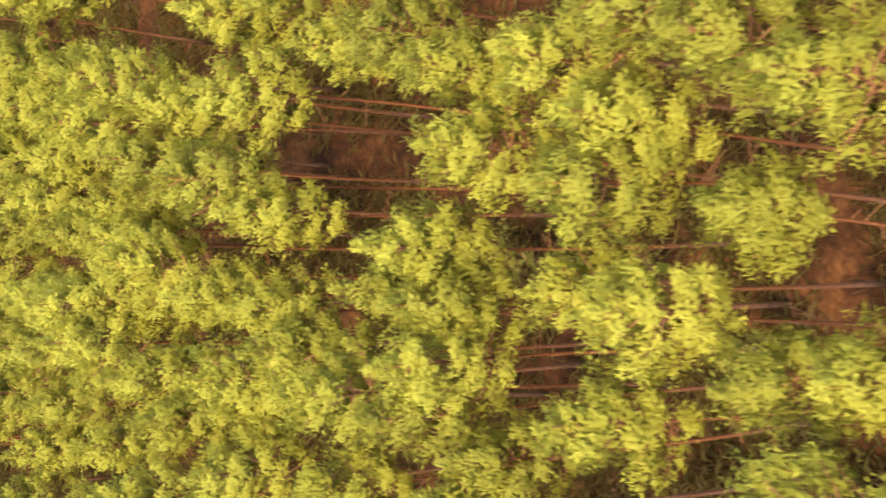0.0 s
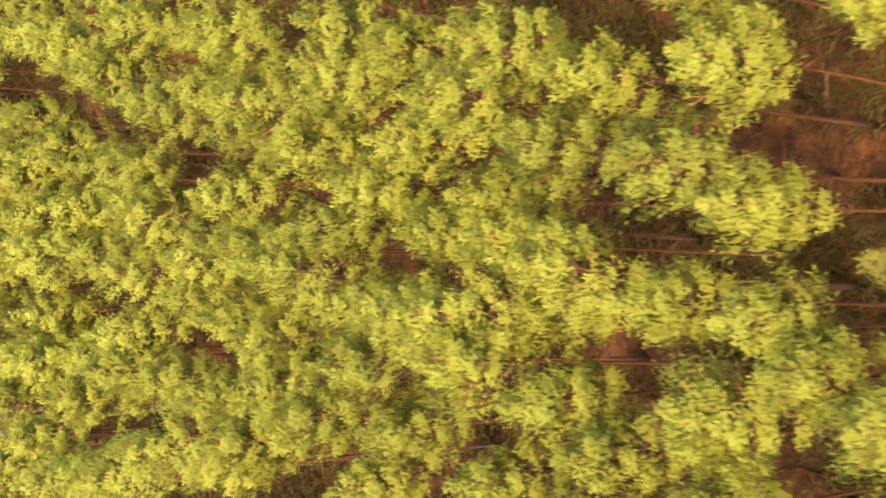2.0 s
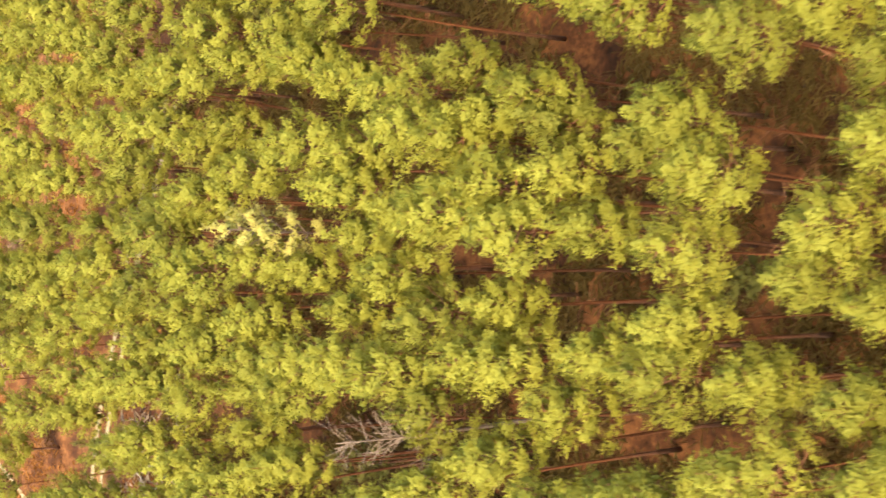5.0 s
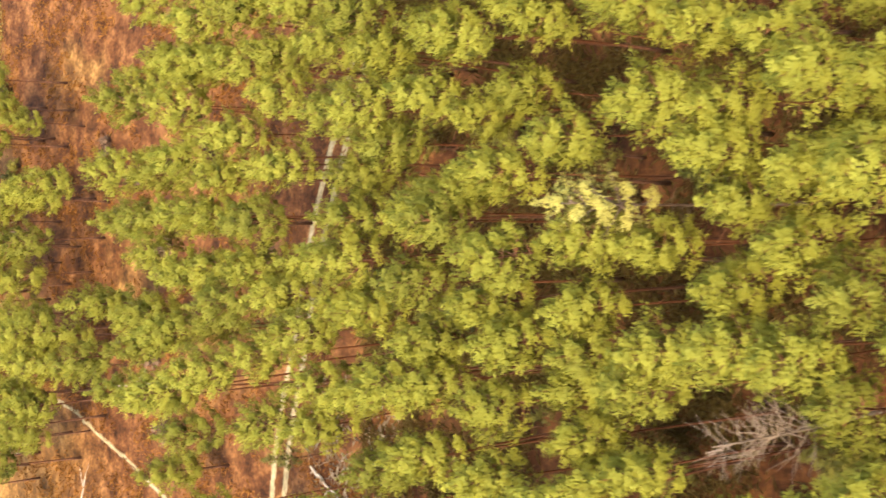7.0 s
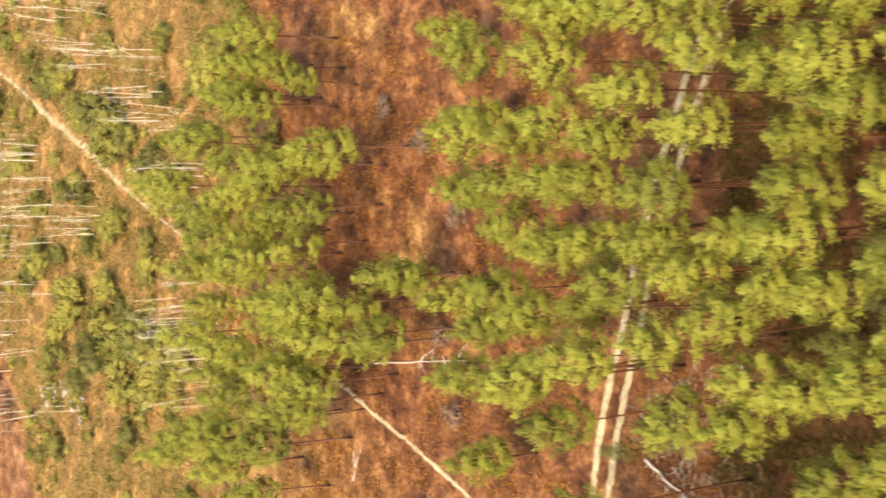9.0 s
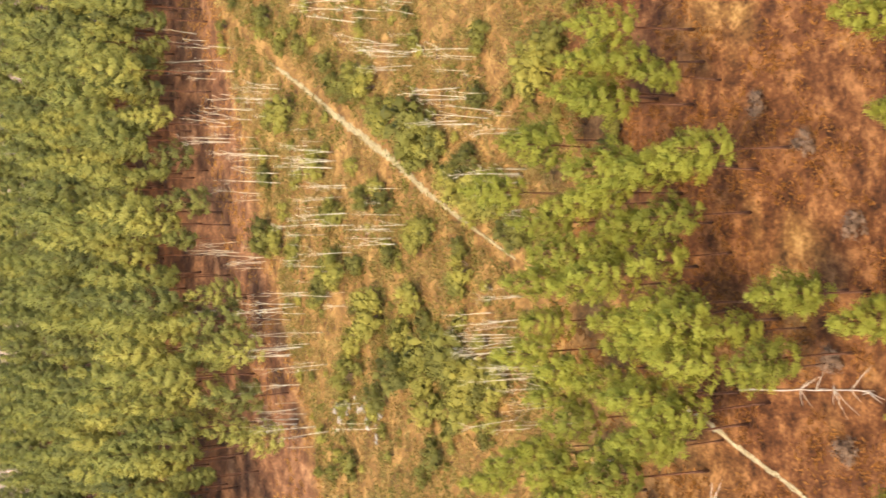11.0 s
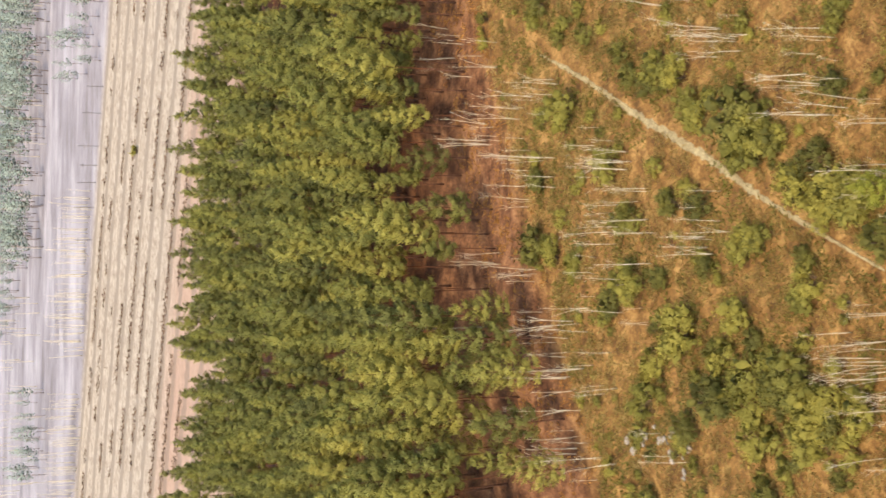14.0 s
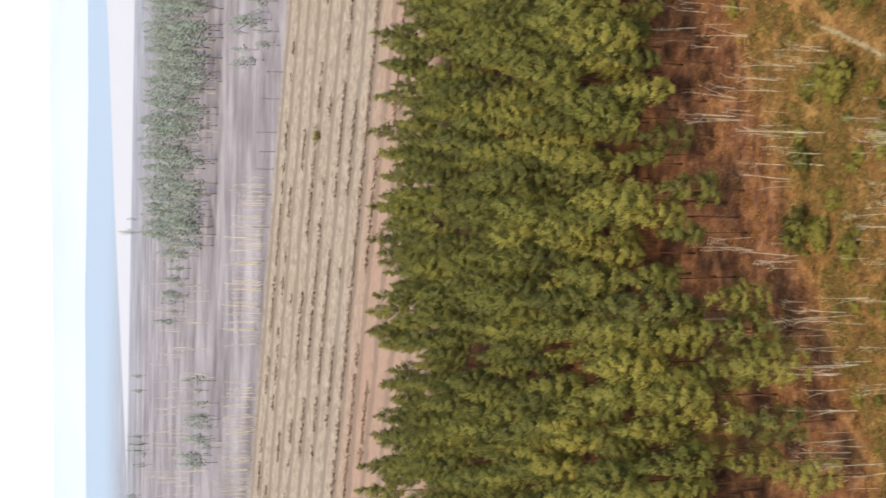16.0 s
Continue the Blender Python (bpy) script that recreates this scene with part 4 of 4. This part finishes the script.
tagged(new("sandy_path", mesh_of("sandy_path", *strip_mesh([(12.5, 296), (11, 292), (9.4, 287.2), (2.4, 271.3), (-0.4, 264.2), (-3, 257.6), (-5.4, 252.7), (-9, 244.6), (-11.5, 238), (-14.6, 230)],
       [0.2, 0.45, 0.8, 1.15, 1.15, 1.15, 1.05, 0.7, 0.5, 0.3], 4), PATH_SAND)), "pale sandy path across dry grass beside shrubs", "path", kind="structure")


# ---- ground cover ----
def tufts(name, spots, per, long, wide, mat, label, category, spread=0.35, up=0.9):
    at = np.repeat(np.array([(x, y, land(x, y) - 0.03) for x, y in spots]), per, 0)
    n = len(at)
    at = at + rng.normal(size=(n, 3)) * [spread, spread, 0.0]
    ways = rng.normal(size=(n, 3)) * [0.7, 0.7, 0.2] + [0, 0, up]
    v, f = blades(rng, at, ways, long * rng.uniform(0.5, 1.4, n), wide * rng.uniform(0.6, 1.4, n), droop=0.25)
    tagged(new(name, mesh_of(name, v, f, mat)), label, category, kind="stuff")


def random_spots(count, box, inside):
    p = rng.uniform((box[0], box[2]), (box[1], box[3]), (count, 2))
    return [(x, y) for x, y in p if inside(x, y)]


tufts("dry_grass", random_spots(15000, (-62, 36, 212, 325), lambda x, y: open_ground(x, y + 1) and path_gap(x, y) and noise.noise((x * 0.12, y * 0.12, 7)) > -0.25),
      8, 0.85, 0.11, DRY_GRASS, "tufts of dry straw-coloured grass", "grass")
tufts("bracken", random_spots(5500, (-45, 24, 148, 224), lambda x, y: noise.noise((x * 0.15, y * 0.15, 2)) > -0.1 and abs(y - 157 + 0.27 * (x + 5)) > 2.6),
      8, 0.6, 0.14, BRACKEN, "dead brown bracken and heather on litter", "bracken", 0.4, 0.6)
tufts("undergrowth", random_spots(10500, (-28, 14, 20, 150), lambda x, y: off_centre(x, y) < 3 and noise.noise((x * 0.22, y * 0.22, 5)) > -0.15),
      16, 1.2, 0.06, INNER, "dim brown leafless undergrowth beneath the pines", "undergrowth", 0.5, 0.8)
tufts("bracken", random_spots(4200, (-64, 36, 272, 335), lambda x, y: -3 < y - 304 - 0.56 * x < 16 and noise.noise((x * 0.16, y * 0.16, 3)) > -0.15),
      8, 0.55, 0.13, BRACKEN, "dead brown bracken at the edge of the forest belt", "bracken", 0.4, 0.6)
tufts("cut_branches", random_spots(150, (-34, -20, 146, 160), lambda x, y: y < 158), 9, 1.2, 0.06, DEAD_WOOD, "heap of cut branches beside the track", "branches", 0.6, 0.15)
tufts("low_scrub", random_spots(8000, (-62, 36, 205, 322), lambda x, y: open_ground(x, y + 1) and path_gap(x, y) and noise.noise((x * 0.1, y * 0.1, 11)) > -0.08),
      14, 0.6, 0.15, LEAVES, "low green and yellow scrub among dry grass", "scrub", 0.45, 0.8)
tufts("verge_grass", random_spots(1400, (-60, 36, 285, 330), lambda x, y: -4.5 < y - 304 - 0.56 * x < 0), 8, 0.7, 0.12, DRY_GRASS, "dry grass verge along the forest edge", "grass")


def stone_shape(seed):
    rng = np.random.default_rng(seed)
    bm = bmesh.new()
    bmesh.ops.create_icosphere(bm, subdivisions=2, radius=0.5)
    for v in bm.verts:
        v.co *= 1 + 0.35 * noise.noise(v.co * 2.2 + Vector((seed, 0, 0)))
        v.co.z *= 0.6
    bm.verts.index_update()
    out = np.array([v.co[:] for v in bm.verts]), np.array([[v.index for v in f.verts] for f in bm.faces])
    bm.free()
    return out


stones = [mesh_of("rock", *stone_shape(k), CHALK) for k in range(4)]
for i in range(26):
    c = ((-34.3, 264.8), (-37.2, 261.2), (-36.4, 270.5))[i % 3]
    x, y = c[0] + rng.normal() * 1.0, c[1] + rng.normal() * 2.0
    ob = tagged(new("rock", stones[i % 4]), "pale rough stone in a heap on dry grass", "rock", "heap of pale rocks")
    ob.matrix_basis = pose(x, y, land(x, y) + 0.12, 0, 0, i * 40) @ Matrix.Scale(rng.uniform(0.4, 1.2), 4)

# ---- the field beyond the belt ----
ALONG, ACROSS = np.array([-0.968, 0.252]), np.array([0.252, 0.968])


def windrow(offset, seed, dense):
    rng = np.random.default_rng(seed)
    at = []
    for t in np.arange(15, 330, 0.35):
        if noise.noise((t * 0.045, seed * 7.7, 0)) + 0.4 * noise.noise((t * 0.2, seed, 4)) > 0.28 - dense:
            x, y = ALONG * t + ACROSS * (offset + rng.normal() * 0.3)
            at += [(x, y, land(x, y) + rng.uniform(0, 0.4))] * 4
    at = np.array(at) + rng.normal(size=(len(at), 3)) * [0.5, 0.55, 0.06]
    n = len(at)
    ways = np.abs(rng.normal(size=(n, 3))) * [1, 1, 0.4] * rng.choice([-1, 1], (n, 3)) * [1, 1, 1] + [0, 0, 0.3]
    v, f = blades(rng, at, ways, rng.uniform(0.5, 1.3, n), rng.uniform(0.15, 0.4, n))
    tagged(new("windrow", mesh_of("windrow", v, f, TWIGS)), "broken dark row of brush across a stubble field", "windrow", "windrows in the field", "stuff")


for k, (o, dense) in enumerate(((452, 0.4), (463, 0.45), (474, 0.75), (486, 0.3), (498, 0.4), (511, 0.3), (524, 0.35), (537, 0.2), (549, 0.25), (560, 0.3))):
    windrow(o, k + 1, dense)
shrubs.plant(1, 7.6, 536.0, 0.75, 0, label="lone dark shrub in the stubble field")

# ---- beyond the field ----
for i, (x, y) in enumerate(((30.5, 584.7), (22.0, 587.5), (11.3, 591.0), (5.0, 593.0), (-0.7, 594.0), (-9.0, 596.5), (-20.0, 599.0))):
    v, f = tube([(0, 0, -0.3), (0, 0, 5.5 + (i % 3) * 0.6)], [0.16, 0.12], 8)
    ob = tagged(new("fence_pole"), "dark weathered wooden pole at the field edge", "pole", "poles at the field edge")
    part("post", v, f, POST_WOOD, ob)
    part("crossbar", *tube([(-0.8, 0, 4.6), (0.8, 0, 4.6)], [0.07, 0.07], 6), POST_WOOD, ob)
    ob.matrix_basis = pose(x, y, land(x, y), 0, 0, 15)
FAR_BIRCH = [birch_shape(100 + k, h, False, 0.13) for k, h in enumerate((11.0, 9.0, 12.0))]
spots = []
for t in np.arange(-5, 130, 0.8):
    if not 50 < t < 68 or rng.random() < 0.15:
        x, y = -10 - t * 0.968, 605 + 0.19 * t
        spots.append((int(rng.integers(3)), x + rng.normal() * 1.5, y + rng.normal() * 3, rng.uniform(0.7, 1.1), rng.uniform(0, 6)))
for _ in range(160):
    spots.append((int(rng.integers(3)), rng.uniform(-190, 100), rng.uniform(700, 860), rng.uniform(0.7, 1.2), rng.uniform(0, 6)))
massed("far_birches", FAR_BIRCH, {"trunk": BIRCH_BARK, "branchwork": BIRCH_BARK}, spots, "row of pale bare birches beyond the field", "trees")
FAR_PINE = [pine_shape(110 + k, 17.0, 0.3, 2.9, 0.7, 20, 1.4, 5, 1.1) for k in range(3)]
# needle green paled and greyed in place of haze over the far wood
NEEDLES_HAZED = foliage("haze_greyed_pine_needles", (0.08, 0.095, 0.07), (0.14, 0.16, 0.115), (0.20, 0.22, 0.16), 0.2)
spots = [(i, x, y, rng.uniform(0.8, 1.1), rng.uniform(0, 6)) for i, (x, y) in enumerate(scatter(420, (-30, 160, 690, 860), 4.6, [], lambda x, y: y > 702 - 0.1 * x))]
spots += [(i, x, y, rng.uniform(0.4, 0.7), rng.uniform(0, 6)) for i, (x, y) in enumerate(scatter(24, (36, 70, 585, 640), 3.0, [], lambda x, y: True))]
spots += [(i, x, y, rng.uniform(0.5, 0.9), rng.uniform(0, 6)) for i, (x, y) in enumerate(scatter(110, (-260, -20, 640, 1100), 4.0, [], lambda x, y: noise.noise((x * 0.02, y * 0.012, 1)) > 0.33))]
massed("far_pine_wood", FAR_PINE, {"trunk": DEAD_BROWN, "branchwork": DEAD_BROWN, "crown": NEEDLES_HAZED}, spots, "distant dark pine wood beyond the field, haze painted into its needles", "wood")


# ---- far hills behind all ----
def build_hills():
    xs = np.linspace(-4000, 4000, 161)
    v, f = [], []
    for i, x in enumerate(xs):
        top = 132 + 6 * noise.noise((x * 0.0012, 0, 0)) + 2 * noise.noise((x * 0.006, 5, 0))
        v += [(x, 3000, 40), (x, 3600, top), (x, 4200, 40)]
        if i:
            a = (i - 1) * 3
            f += [(a, a + 3, a + 4), (a, a + 4, a + 1), (a + 1, a + 4, a + 5), (a + 1, a + 5, a + 2)]
    # pale blue-grey base colour holds the haze before the wooded slopes
    tagged(new("backdrop", mesh_of("backdrop", v, f, surface("haze_toned_far_hills", [(0.3, (0.235, 0.246, 0.248)), (0.7, (0.275, 0.287, 0.29))], 0.004), True)),
           "low wooded hills on the horizon in painted blue-grey haze", "hills", kind="structure")


build_hills()
